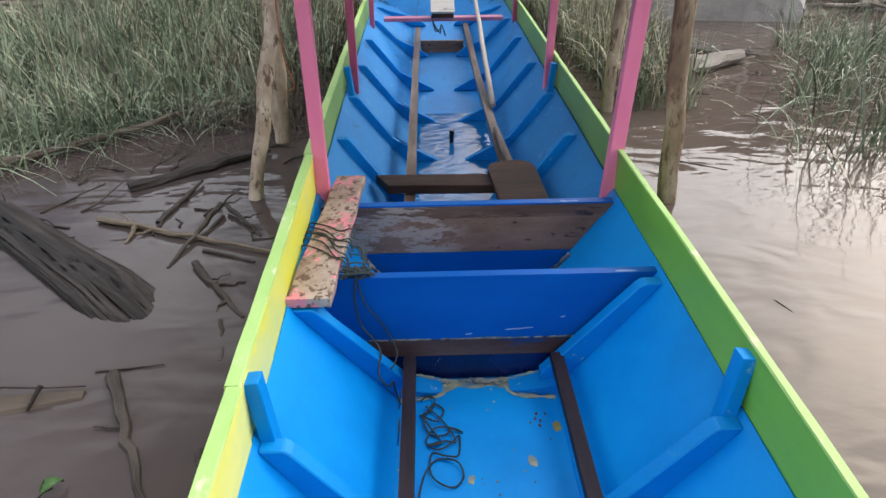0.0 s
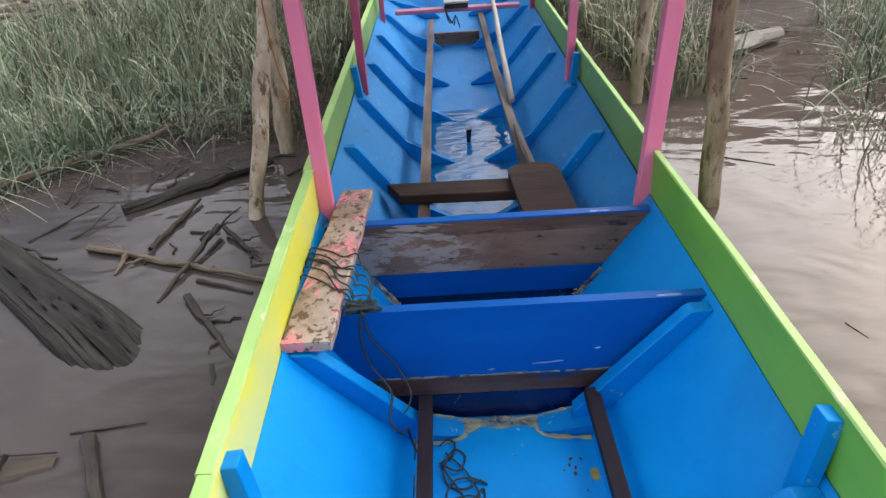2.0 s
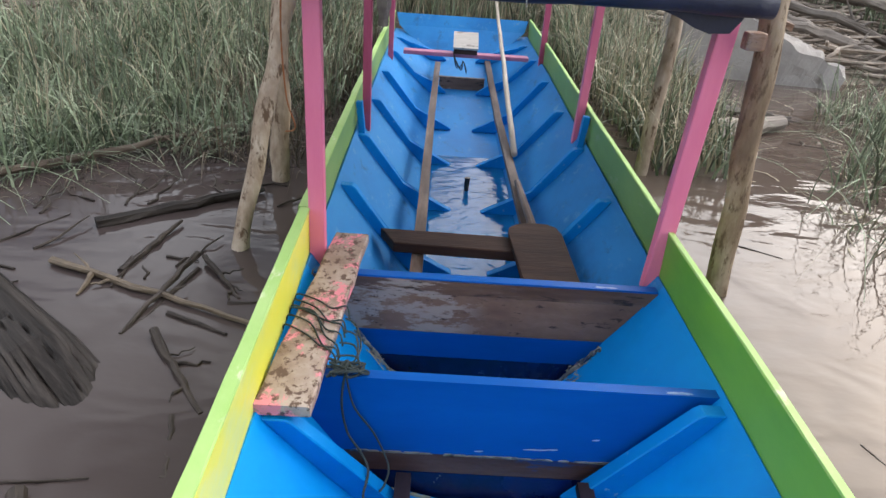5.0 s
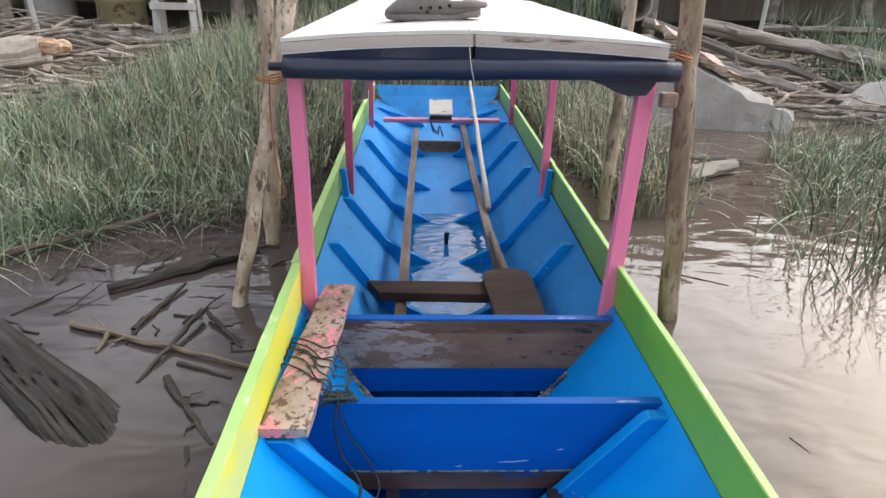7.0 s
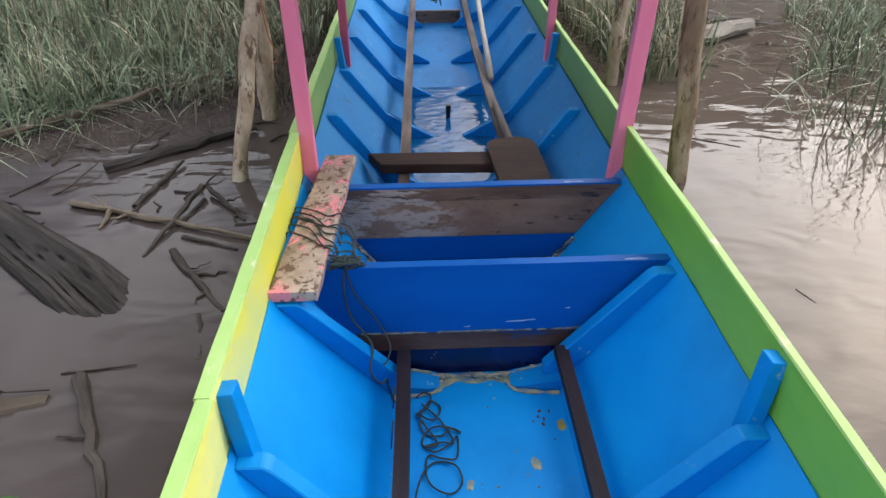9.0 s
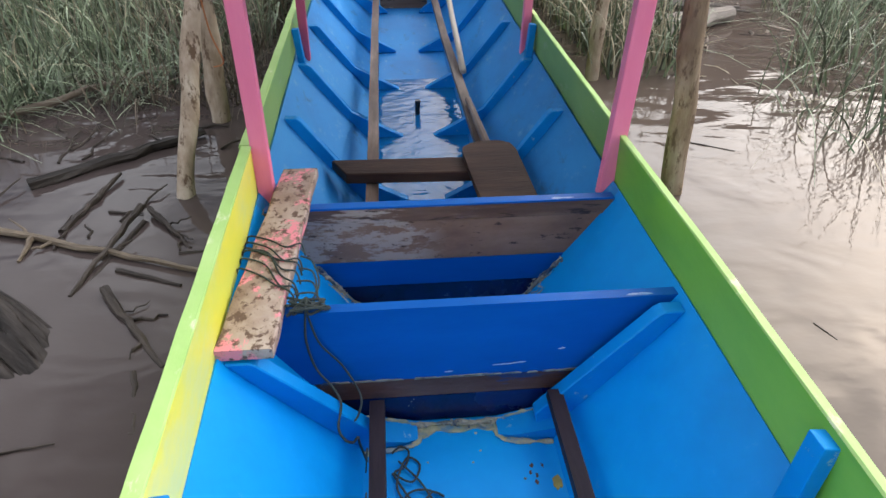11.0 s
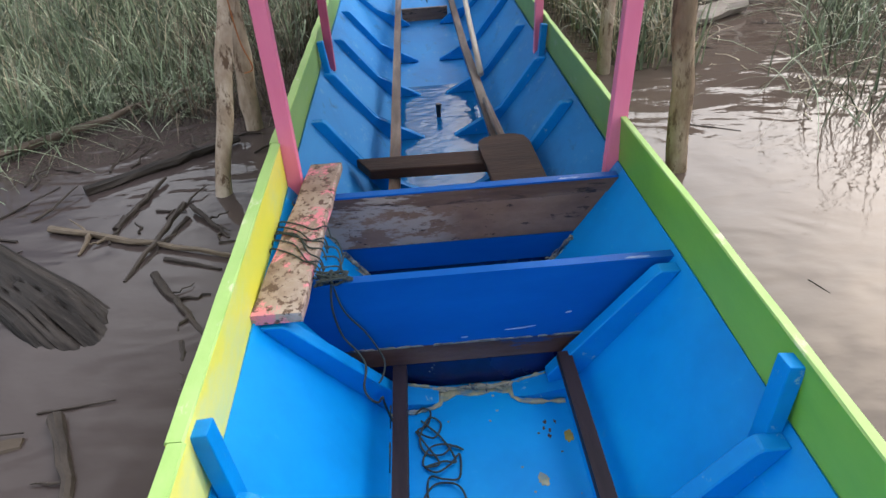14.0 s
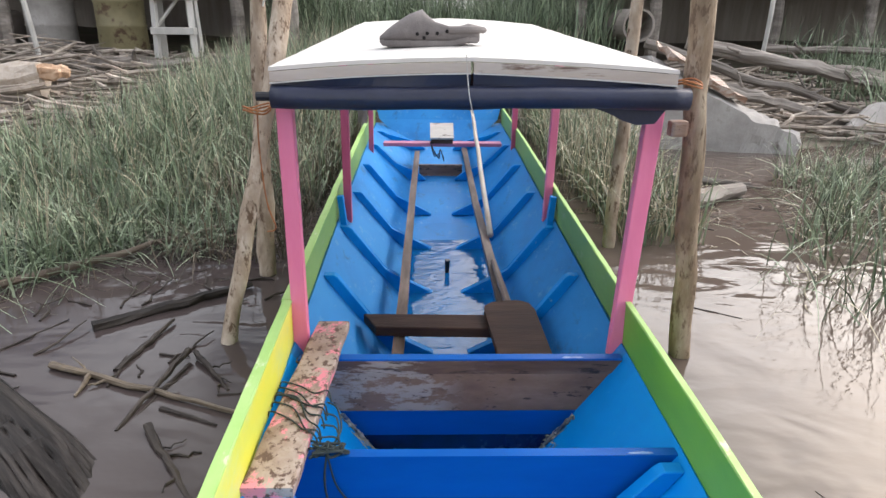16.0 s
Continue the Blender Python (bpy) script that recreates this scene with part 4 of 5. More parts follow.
tagged(part("bilge_water", bm, BILGE, base=(0, 3.4, -0.166)), "shallow bilge water shining in the boat bottom", "water", kind="structure")
# straw caught in the corners under the worn board
bm = bmesh.new()
rnd = random.Random(17)
for k in range(70):
    sx = rnd.choice((-1, 1))
    ax, y = rnd.uniform(0.13, 0.31), rnd.uniform(2.02, 2.10)
    zf = -0.166 if ax < 0.235 else -0.166 + (ax - 0.235) / 0.275 * 0.37
    a, ln, wd = rnd.uniform(0, 3.14), rnd.uniform(0.02, 0.07), rnd.uniform(0.0008, 0.002)
    p = Vector((sx * ax, y, zf + 0.006))
    d = Vector((math.cos(a), 0.4 * math.sin(a), 0.35 * abs(math.sin(a)) + (0.9 if ax > 0.235 else 0) * sx * math.cos(a)))
    tube(bm, bend(p, p + d * ln, 3, 0.006, k), [wd, wd, wd * 0.8, wd * 0.4], 4)
tagged(part("bilge_straw", bm, DRYGRASS), "bits of straw caught under the worn cross board", "debris", kind="stuff")
# leaf litter and dirt on the bottom
bm = bmesh.new()
rnd = random.Random(2)
for k in range(60):
    y = rnd.uniform(0.6, 1.62)
    x = rnd.uniform(-0.2, 0.2) * (1 if rnd.random() < 0.5 else 1.05)
    if rnd.random() < 0.4:
        x = rnd.choice((-0.21, 0.21)) + rnd.uniform(-0.02, 0.02)
    r, a = rnd.uniform(0.0012, 0.0032), rnd.uniform(0, 6.28)
    ring = [(x + r * rnd.uniform(0.5, 2.0) * math.cos(a + q), y + r * math.sin(a + q)) for q in (0, 1.2, 2.5, 3.9, 5.1)]
    loft(bm, [[(px, py, -0.1718) for px, py in ring], [(px, py, -0.1700) for px, py in ring]])
tagged(part("bottom_litter", bm, DEBRIS), "scattered crumbs of dirt and leaf on the boat bottom", "litter", kind="stuff")
for x, y, size, mat, label in ((-0.035, 1.275, 0.010, SMEAR, "pale scab of old resin on the bottom"), (0.13, 1.33, 0.013, SMEAR, "pale scab of old resin on the bottom"), (0.215, 1.45, 0.012, LEAFLITTER, "yellow dead leaf lying against the stringer")):
    bm = bmesh.new()
    ring = []
    for k in range(20):
        t = 2 * math.pi * k / 20
        q = size * (0.75 + 0.5 * rnd.random())
        ring.append((x + q * math.cos(t), y + 1.5 * q * math.sin(t)))
    loft(bm, [[(px, py, -0.1719) for px, py in ring], [(px, py, -0.1704) for px, py in ring]])
    tagged(part("dead_leaf" if mat is LEAFLITTER else "resin_scab", bm, mat, base=(x, y, -0.172)), label, "leaf" if mat is LEAFLITTER else "scab")

# ---- poles standing in the water ----


def stake(name, pts, radii, label, knots=0.18, mat=None):
    bm = bmesh.new()
    fine, rad = [], []
    for i in range(len(pts) - 1):
        for k in range(8):
            f = k / 8
            fine.append(Vector(pts[i]).lerp(Vector(pts[i + 1]), f) + Vector((0.004 * math.sin(i * 9 + k * 1.3), 0, 0)))
            rad.append(radii[i] + (radii[i + 1] - radii[i]) * f + 0.003 * noise.noise(Vector((i, k * 0.7, radii[0] * 50))))
    fine.append(Vector(pts[-1]))
    rad.append(radii[-1])
    tube(bm, fine, rad, 14, rough=knots, freq=len(fine) * 0.5, seed=radii[0] * 90)
    return tagged(part(name, bm, mat or POST, base=pts[0], smooth=True), label, "pole", "mooring poles")


def leaning(base, lean, heights):
    return [(base[0] + lean[0] * (z - 0.12), base[1] + lean[1] * (z - 0.12), z) for z in heights]


stake("mooring_pole", leaning((0.757, 2.283), (-0.081, 0.0), (-0.6, 0.12, 0.7, 1.24, 1.62)), [0.032, 0.033, 0.035, 0.033, 0.031], "barked brown mooring pole standing in the water beside the boat", mat=BROWNPOST)
stake("mooring_pole", leaning((0.806, 3.364), (0.045, 0.10), (-0.5, 0.15, 1.27, 2.0)), [0.032, 0.031, 0.029, 0.027], "grey knotty mooring pole standing in the reeds")
stake("mooring_pole", leaning((-0.787, 2.378), (0.170, 0.36), (-0.5, 0.12, 0.6, 1.0, 1.9)), [0.027, 0.026, 0.028, 0.031, 0.033], "leaning peeled mooring pole in dark water")
stake("mooring_pole", leaning((-0.801, 2.999), (0.035, 0.05), (-0.5, 0.16, 0.7, 1.24, 2.0)), [0.040, 0.038, 0.034, 0.029, 0.026], "upright mooring pole at the grass edge")
bm = bmesh.new()
rnd = random.Random(91)
for k in range(4):
    cord(bm, [(-0.765 + 0.034 * math.cos(a) + rnd.uniform(-0.004, 0.004), 3.04 + 0.034 * math.sin(a), 1.26 + 0.006 * k + rnd.uniform(-0.006, 0.006)) for a in np.linspace(0, 6.28, 9)], 0.003, 6, 4)
cord(bm, [(-0.735, 3.02, 1.27), (-0.72, 3.0, 1.25), (-0.728, 3.0, 1.22)], 0.004)
tagged(part("white_tie", bm, GREYWOOD, base=(-0.765, 3.04, 1.26)), "dirty white cord knotted round a mooring pole", "cord")

# ---- driftwood in the water ----
TRUNK_A, TRUNK_B = Vector((-0.895, 1.592, 0.110)), Vector((-1.70, 2.26, 0.135))
bm = bmesh.new()
rings = []
along = (TRUNK_B - TRUNK_A).normalized()
across = Vector((-along.y, along.x, 0))
for k in range(-3, 81):
    f = max(0, k) / 80
    c = TRUNK_A.lerp(TRUNK_B, f) + Vector((0, 0, -0.05 * max(0, 1 - f * 4)))
    ring = []
    core = (0.15, 0.5, 0.8)[k + 3] if k < 0 else 1.0
    for q in range(96):
        t = 2 * math.pi * q / 96
        ct, st = math.cos(t), math.sin(t)
        form = noise.noise(Vector((ct * 1.3, st * 1.3, f * 1.5 + 7)))
        fibre = noise.noise(Vector((ct * 15, st * 15, f * 2.2)))
        crack = max(0, 0.11 - abs(noise.noise(Vector((ct * 3.4, st * 3.4, f * 1.3 + 3))))) / 0.11
        chip = noise.noise(Vector((ct * core * 5, st * core * 5, 1.7)))
        r = (0.106 - 0.034 * f) * (1 + 0.12 * form + 0.02 * fibre - 0.20 * crack ** 2 - 0.035 * max(0, 0.2 - abs(noise.noise(Vector((ct * 11, st * 11, f * 2 + 9))))) / 0.2) * core * min(1, 0.72 + 0.28 * math.sqrt(min(1, f * 8)))
        top = 1.0 if st < 0.45 else 0.86
        end = along * ((0.05 * form + 0.02 * chip) * max(0, 1 - f * 6) - 0.05 * (1 - core))
        ring.append(c + end + across * (ct * r) + Vector((0, 0, st * r * 0.68 * top)))
    rings.append(ring)
loft(bm, rings)
tagged(part("sunken_log", bm, WETLOG, base=TRUNK_A, tip=TRUNK_B), "big split grey log lying half under the water", "log")


def stick(a, b, r, mat, name, label, category="stick", wob=0.02, seed=1, forks=()):
    bm = bmesh.new()
    p = bend(a, b, 9, wob * 0.45, seed)
    r = r * (0.8 if r < 0.025 else 1)
    tube(bm, p, [r * (1 - 0.5 * i / 9) for i in range(10)], 8, rough=0.35, freq=12, seed=seed)
    for f, dx, dy, dz, rr in forks:
        q = p[f]
        tube(bm, bend(q, q + Vector((dx, dy, dz)), 5, wob * 0.5, seed + f), [rr * (1 - 0.12 * i) for i in range(6)], 6, rough=0.3, freq=8)
    return tagged(part(name, bm, mat, base=a, tip=b), label, category)


w = WATER
stick((-1.30, 2.205, w + 0.012), (-0.62, 1.935, w + 0.010), 0.015, TWIG_PALE, "floating_stick", "pale jointed stick floating on the water", wob=0.012, seed=4, forks=((2, 0.005, -0.11, -0.01, 0.010), (3, -0.05, -0.03, 0.0, 0.006), (2, -0.09, 0.07, 0.02, 0.005)))
stick((-0.884, 2.267, w + 0.03), (-0.945, 1.872, w), 0.013, TWIG, "floating_stick", "dark forked stick crossing a pale one", wob=0.015, seed=5, forks=((5, 0.06, 0.05, 0.01, 0.007),))
stick((-0.862, 2.267, w + 0.02), (-0.70, 2.07, w), 0.012, TWIG, "floating_stick", "dark twig lying at the water surface", wob=0.02, seed=6, forks=((4, 0.06, 0.03, 0.01, 0.004), (6, 0.05, -0.03, 0, 0.004), (7, 0.01, -0.06, 0, 0.005)))
stick((-0.868, 2.22, w + 0.004), (-0.925, 1.915, w - 0.004), 0.009, TWIG, "floating_stick", "dark stick close beside a forked one", wob=0.012, seed=41)
stick((-0.99, 2.285, w + 0.004), (-0.885, 2.268, w + 0.004), 0.006, TWIG, "floating_twig", "short twig meeting the tip of a stick", "twig", 0.006, 42)
stick((-0.860, 1.880, w + 0.012), (-0.645, 1.60, w - 0.002), 0.016, TWIG, "floating_branch", "dark branch drifting beside the hull", "branch", 0.02, 7, ((4, 0.085, 0.015, 0.0, 0.006), (3, 0.05, 0.05, 0.0, 0.003), (6, -0.01, -0.07, -0.01, 0.006)))
stick((-0.705, 1.59, w - 0.002), (-0.640, 1.40, w - 0.004), 0.009, TWIG, "floating_branch", "dark side branch just under the water", "branch", 0.02, 8, ((6, 0.06, 0.01, 0, 0.004), (8, -0.05, 0.005, 0, 0.005)))
stick((-0.895, 1.360, w + 0.010), (-0.690, 1.00, w - 0.002), 0.021, TWIG, "floating_branch", "thick dark branch in the muddy water", "branch", 0.02, 9, ((4, -0.07, -0.002, 0.0, 0.004), (2, 0.03, -0.05, 0.0, 0.008)))
stick((-0.95, 1.385, w + 0.002), (-0.79, 1.405, w + 0.004), 0.004, TWIG, "floating_twig", "thin twig floating alone", "twig", 0.006, 10)
stick((-0.864, 1.974, w + 0.002), (-0.680, 1.893, w + 0.003), 0.010, TWIG, "floating_stick", "short dark stick floating by the gunwale", wob=0.006, seed=11)
stick((-1.085, 2.180, w), (-1.030, 2.52, w + 0.015), 0.015, TWIG, "floating_stick", "dark slanting stick near the mooring pole", wob=0.012, seed=12)
stick((-1.30, 2.47, w + 0.004), (-0.83, 2.84, w + 0.020), 0.028, WETLOG, "floating_log", "dark soaked log near the grass edge", "log", 0.02, 13)
stick((-2.15, 2.50, w + 0.02), (-1.72, 2.92, w + 0.035), 0.030, SUNK, "bank_log", "grey log lying along the grass edge", "log", 0.03, 14)
stick((-1.74, 2.90, w + 0.03), (-1.15, 3.55, w + 0.05), 0.022, SUNK, "bank_log", "thin grey limb along the grass edge", "log", 0.03, 15)
stick((0.90, 2.68, w), (1.10, 2.55, w), 0.006, TWIG, "floating_stick", "dark straight stick floating in open water", wob=0.006, seed=16)
stick((0.84, 1.62, w), (0.86, 1.56, w), 0.003, TWIG, "floating_twig", "tiny twig floating in open water", "twig", 0.002, 17)
stick((1.15, 3.88, w + 0.04), (1.92, 4.32, w + 0.05), 0.085, DRIFT, "driftwood_log", "pale split driftwood log at the water edge", "log", 0.02, 18)
stick((1.0, 3.82, w + 0.02), (1.45, 3.62, w), 0.012, TWIG, "driftwood_stick", "dark forked stick against the driftwood log", "stick", 0.03, 19, ((4, 0.10, -0.06, 0, 0.006), (6, 0.05, 0.08, 0.03, 0.005)))
stick((1.55, 4.75, w + 0.02), (2.1, 4.55, w + 0.02), 0.035, DRIFT, "driftwood_log", "grey driftwood piece in the shallow inlet", "log", 0.02, 20, ((7, 0.14, -0.16, 0.0, 0.012),))
stick((1.85, 4.05, w), (2.4, 3.85, w), 0.006, TWIG, "floating_stick", "thin dark stick in the shallow inlet", wob=0.02, seed=21)
bm = bmesh.new()
rows = []
for k in range(15):
    f = k / 14
    x, y = -1.30 + 0.36 * f, 1.235 + 0.07 * f
    wd = 0.10 * (1 - 0.75 * f) * (1 + 0.2 * noise.noise(Vector((k * 0.6, 1, 0))))
    lift = 0.024 - 0.016 * f + 0.008 * noise.noise(Vector((k * 0.9, 4, 0)))
    rows.append([(x + 0.2 * wd, y - wd, w - 0.03), (x, y - 0.4 * wd, w + lift * 0.6), (x - 0.1 * wd, y + 0.4 * wd, w + lift), (x - 0.2 * wd, y + wd, w - 0.02)])
loft(bm, rows)
tagged(part("sunken_wood", bm, SUNK, base=(-1.30, 1.235, w), tip=(-0.94, 1.305, w)), "pale wooden wedge just breaking the surface", "wood")
stick((-1.28, 1.318, w + 0.014), (-0.945, 1.326, w + 0.010), 0.004, TWIG, "floating_twig", "thin dark twig across the sunken wood", "twig", 0.01, 24)
stick((-1.03, 1.305, w + 0.034), (-1.045, 1.255, w + 0.004), 0.008, TWIG, "floating_twig", "short dark stub on the sunken wood", "twig", 0.002, 25)
stick((-0.615, 1.12, w + 0.003), (-0.585, 1.04, w - 0.002), 0.016, TWIG, "floating_stick", "dark stick end beside the hull", "stick", 0.004, 26)
rnd = random.Random(31)
for k in range(26):
    x, y = rnd.uniform(-1.75, -0.72), rnd.uniform(1.95, 2.95)
    a, ln = rnd.uniform(0, 3.14), rnd.uniform(0.08, 0.3)
    bm = bmesh.new()
    tube(bm, bend((x, y, w + 0.002), (x + ln * math.cos(a), y + ln * math.sin(a), w + rnd.uniform(-0.004, 0.03)), 5, 0.02, k), [0.005, 0.005, 0.004, 0.004, 0.003, 0.002], 5)
    tagged(part("floating_twig", bm, TWIG, base=(x, y, w)), "thin dark twig floating among the reeds", "twig", "twigs by the grass edge")

# rag caught on the forward post
bm = bmesh.new()
rag = []
for k in range(7):
    f = k / 6
    rag.append([(-0.60 + 0.05 * math.cos(q) * (1 - 0.4 * f) + 0.01 * math.sin(5 * q + k), 5.33 + 0.03 * math.sin(q), 0.62 - 0.20 * f) for q in np.linspace(0, 5.6, 12)])
loft(bm, rag)
tagged(part("hanging_rag", bm, RAG, base=(-0.6, 5.33, 0.42)), "grey rag hanging from the forward canopy post", "rag")


def weed(x, y, leaves, size, seed):
    rg = random.Random(seed)
    t = thing("water_weed", (x, y, WATER - 0.03), "small green weed with round leaves at the water surface", "plant", "weeds in the shallows")
    for k in range(leaves):
        a0 = rg.uniform(0, 6.28)
        d = rg.uniform(0.2, 1.0) * size * 2
        cx, cy, cz = x + d * math.cos(a0), y + d * math.sin(a0), WATER + rg.uniform(0.004, 0.014)
        bm = bmesh.new()
        rows = []
        for u in range(6):
            f = u / 5
            wd = size * 0.55 * math.sin(math.pi * (0.08 + 0.9 * f)) ** 0.8
            px, py, pz = cx + (f - 0.5) * size * 1.5 * math.cos(a0), cy + (f - 0.5) * size * 1.5 * math.sin(a0), cz + 0.012 * math.sin(math.pi * f)
            nx, ny = -math.sin(a0), math.cos(a0)
            rows.append([(px - nx * wd, py - ny * wd, pz + 0.006), (px, py, pz), (px + nx * wd, py + ny * wd, pz + 0.006), (px, py, pz - 0.0015)])
        loft(bm, rows)
        part("leaf", bm, LEAF, t, smooth=True)
        bm = bmesh.new()
        cord(bm, [(x, y, WATER - 0.03), ((x + cx) / 2, (y + cy) / 2, WATER + 0.01), (cx, cy, cz - 0.001)], 0.0018)
        part("stem", bm, TWIG, t)


weed(-0.905, 0.995, 1, 0.028, 1)
weed(1.14, 4.35, 7, 0.045, 4)
weed(1.22, 4.75, 8, 0.050, 5)
weed(1.32, 5.25, 6, 0.050, 6)
weed(-2.2, 3.1, 7, 0.035, 7)
weed(-2.45, 3.0, 6, 0.035, 8)
rnd = random.Random(63)
for k in range(9):
    x, y = rnd.uniform(1.6, 2.6), rnd.uniform(2.5, 3.5)
    h = rnd.uniform(0.12, 0.30)
    bm = bmesh.new()
    cord(bm, [(x, y, WATER - 0.1), (x + rnd.uniform(-0.02, 0.02), y, WATER + h * 0.6), (x + rnd.uniform(-0.08, 0.08), y + rnd.uniform(-0.05, 0.05), WATER + h), (x + rnd.uniform(-0.14, 0.14), y, WATER + h * 0.85)], 0.0026, 5, 5)
    tagged(part("reed_stem", bm, TWIG_PALE, base=(x, y, WATER - 0.1)), "single bent reed standing in open water", "reed", "reeds in open water")

# ---- far bank ----


def log_on_bank(a, b, r0, r1, mat, label, seed, name="bank_log"):
    bm = bmesh.new()
    p = bend(a, b, 12, 0.06, seed)
    tube(bm, p, [r0 + (r1 - r0) * i / 12 for i in range(13)], 18, rough=0.45, freq=14, seed=seed, grooves=0.2)
    rg = random.Random(seed)
    for k in range(3):
        q = p[rg.randint(2, 10)]
        d = Vector((rg.uniform(-0.3, 0.3), rg.uniform(-0.25, 0.1), rg.uniform(0.05, 0.25)))
        tube(bm, bend(q, q + d, 4, 0.02, seed + k), [r1 * 0.5, r1 * 0.42, r1 * 0.35, r1 * 0.25, r1 * 0.15], 8, rough=0.3)
    return tagged(part(name, bm, mat, base=a, tip=b), label, "log", "logs on the far bank")


log_on_bank((2.3, 7.7, 0.95), (4.75, 7.1, 0.20), 0.055, 0.035, DRIFT, "long grey trunk sloping down the bank", 41)
log_on_bank((3.0, 8.3, 0.95), (5.6, 7.5, 0.42), 0.085, 0.06, DRIFT, "thick grey trunk lying on the bank", 42)
log_on_bank((2.9, 7.0, 0.55), (4.4, 6.6, 0.16), 0.06, 0.04, DRIFT, "grey trunk with a broken pale end", 43)
log_on_bank((4.0, 8.2, 0.72), (6.6, 7.6, 0.45), 0.075, 0.05, DRIFT, "weathered trunk at the back of the debris", 44)
log_on_bank((4.3, 9.0, 0.86), (7.2, 8.7, 0.8), 0.05, 0.04, DRIFT, "thin trunk lying behind the debris", 45)
log_on_bank((-4.3, 8.1, 0.62), (-2.35, 8.0, 0.66), 0.09, 0.08, DRIFT, "grey log lying at the foot of the steps", 46)
log_on_bank((-5.6, 5.95, 0.52), (-3.5, 6.25, 0.62), 0.17, 0.15, PALEPOLE, "pale weathered trunk with a broken end", 47)
log_on_bank((-5.0, 5.2, 0.30), (-2.75, 6.0, 0.42), 0.05, 0.04, PALEPOLE, "thin pale limb on the bank", 48)
log_on_bank((-4.6, 5.0, 0.26), (-2.9, 5.55, 0.33), 0.045, 0.035, PALEPOLE, "thin limb lying in the grass", 49)
bm = bmesh.new()
tube(bm, bend((-3.55, 6.2, 0.72), (-3.28, 6.28, 0.70), 8, 0.02, 50), [0.03, 0.05, 0.06, 0.065, 0.065, 0.06, 0.055, 0.05, 0.03], 14, rough=0.5, freq=7)
tagged(part("split_stump", bm, FRESHWOOD, base=(-3.4, 6.3, 0.55)), "freshly split wood with a bright orange break", "wood")

# broken concrete slab lying in the shallows
slab = thing("concrete_slab", (2.6, 5.9, 0.1), "broken grey concrete slab sloping into the shallow water", "rubble")
bm = bmesh.new()
rings = []
for k in range(13):
    f = k / 12
    x, y, z = 1.85 + 1.2 * f, 6.25 - 0.30 * f, 0.84 - 0.60 * f
    wob = 0.02 * noise.noise(Vector((k * 1.7, 2, 0)))
    rings.append([(x - 0.10, y - 0.30, min(z - 0.40, 0.0)), (x, y - 0.28 + wob, z - 0.02 + wob), (x + 0.02, y - 0.05, z + 0.05 + wob), (x, y + 0.45, z + 0.02), (x, y + 0.45, min(z - 0.40, 0.0))])
loft(bm, rings)
bmesh.ops.subdivide_edges(bm, edges=bm.edges[:], cuts=3, use_grid_fill=True)
for v in bm.verts:
    e = min(1.2, max(0, (v.co.x - 2.55) / 0.4))
    v.co += Vector((0.12, 0.06, 0.10)) * noise.noise(v.co * 9) * (0.08 + 0.75 * e)
part("slab", bm, CONCRETE, slab)
bm = bmesh.new()
loft(bm, [[(x, 5.95 - 0.1 * f, z), (x, 6.35, z + 0.08), (x, 6.35, z + 0.05), (x, 5.97 - 0.1 * f, z - 0.05)] for f, x, z in ((0, 1.95, 0.93), (0.3, 2.2, 0.80), (0.6, 2.4, 0.68), (1, 2.62, 0.56))])
bmesh.ops.subdivide_edges(bm, edges=bm.edges[:], cuts=2, use_grid_fill=True)
for v in bm.verts:
    v.co += Vector((0.05, 0.05, 0.05)) * noise.noise(v.co * 8)
part("bark_cover", bm, WORN, slab, "flaking brown crust on the slab")
slab2 = thing("concrete_slab", (4.1, 6.5, 0.1), "grey flat slab leaning out of the shallow water", "rubble")
bm = bmesh.new()
loft(bm, [[(3.55, 6.2, 0.06), (4.9, 6.5, 0.16), (4.95, 6.75, 0.52), (4.35, 6.7, 0.44)], [(3.55, 6.26, 0.02), (4.9, 6.6, 0.1), (4.95, 6.85, 0.48), (4.35, 6.8, 0.40)]])
bmesh.ops.subdivide_edges(bm, edges=bm.edges[:], cuts=4, use_grid_fill=True)
for v in bm.verts:
    v.co += Vector((0.03, 0.03, 0.03)) * noise.noise(v.co * 6)
part("slab", bm, CONCRETE, slab2)
bm = bmesh.new()
loft(bm, [[(1.25, 5.5, 0.08), (1.75, 5.6, 0.10), (1.70, 5.9, 0.36), (1.3, 5.85, 0.34)], [(1.25, 5.56, 0.02), (1.75, 5.66, 0.04), (1.72, 5.98, 0.30), (1.3, 5.93, 0.28)]])
tagged(part("flat_stone", bm, CONCRETE, base=(1.5, 5.7, 0.05)), "pale grey flat stone at the reed edge", "stone")

# loose drift litter, too much to count
rnd = random.Random(77)
bm = bmesh.new()
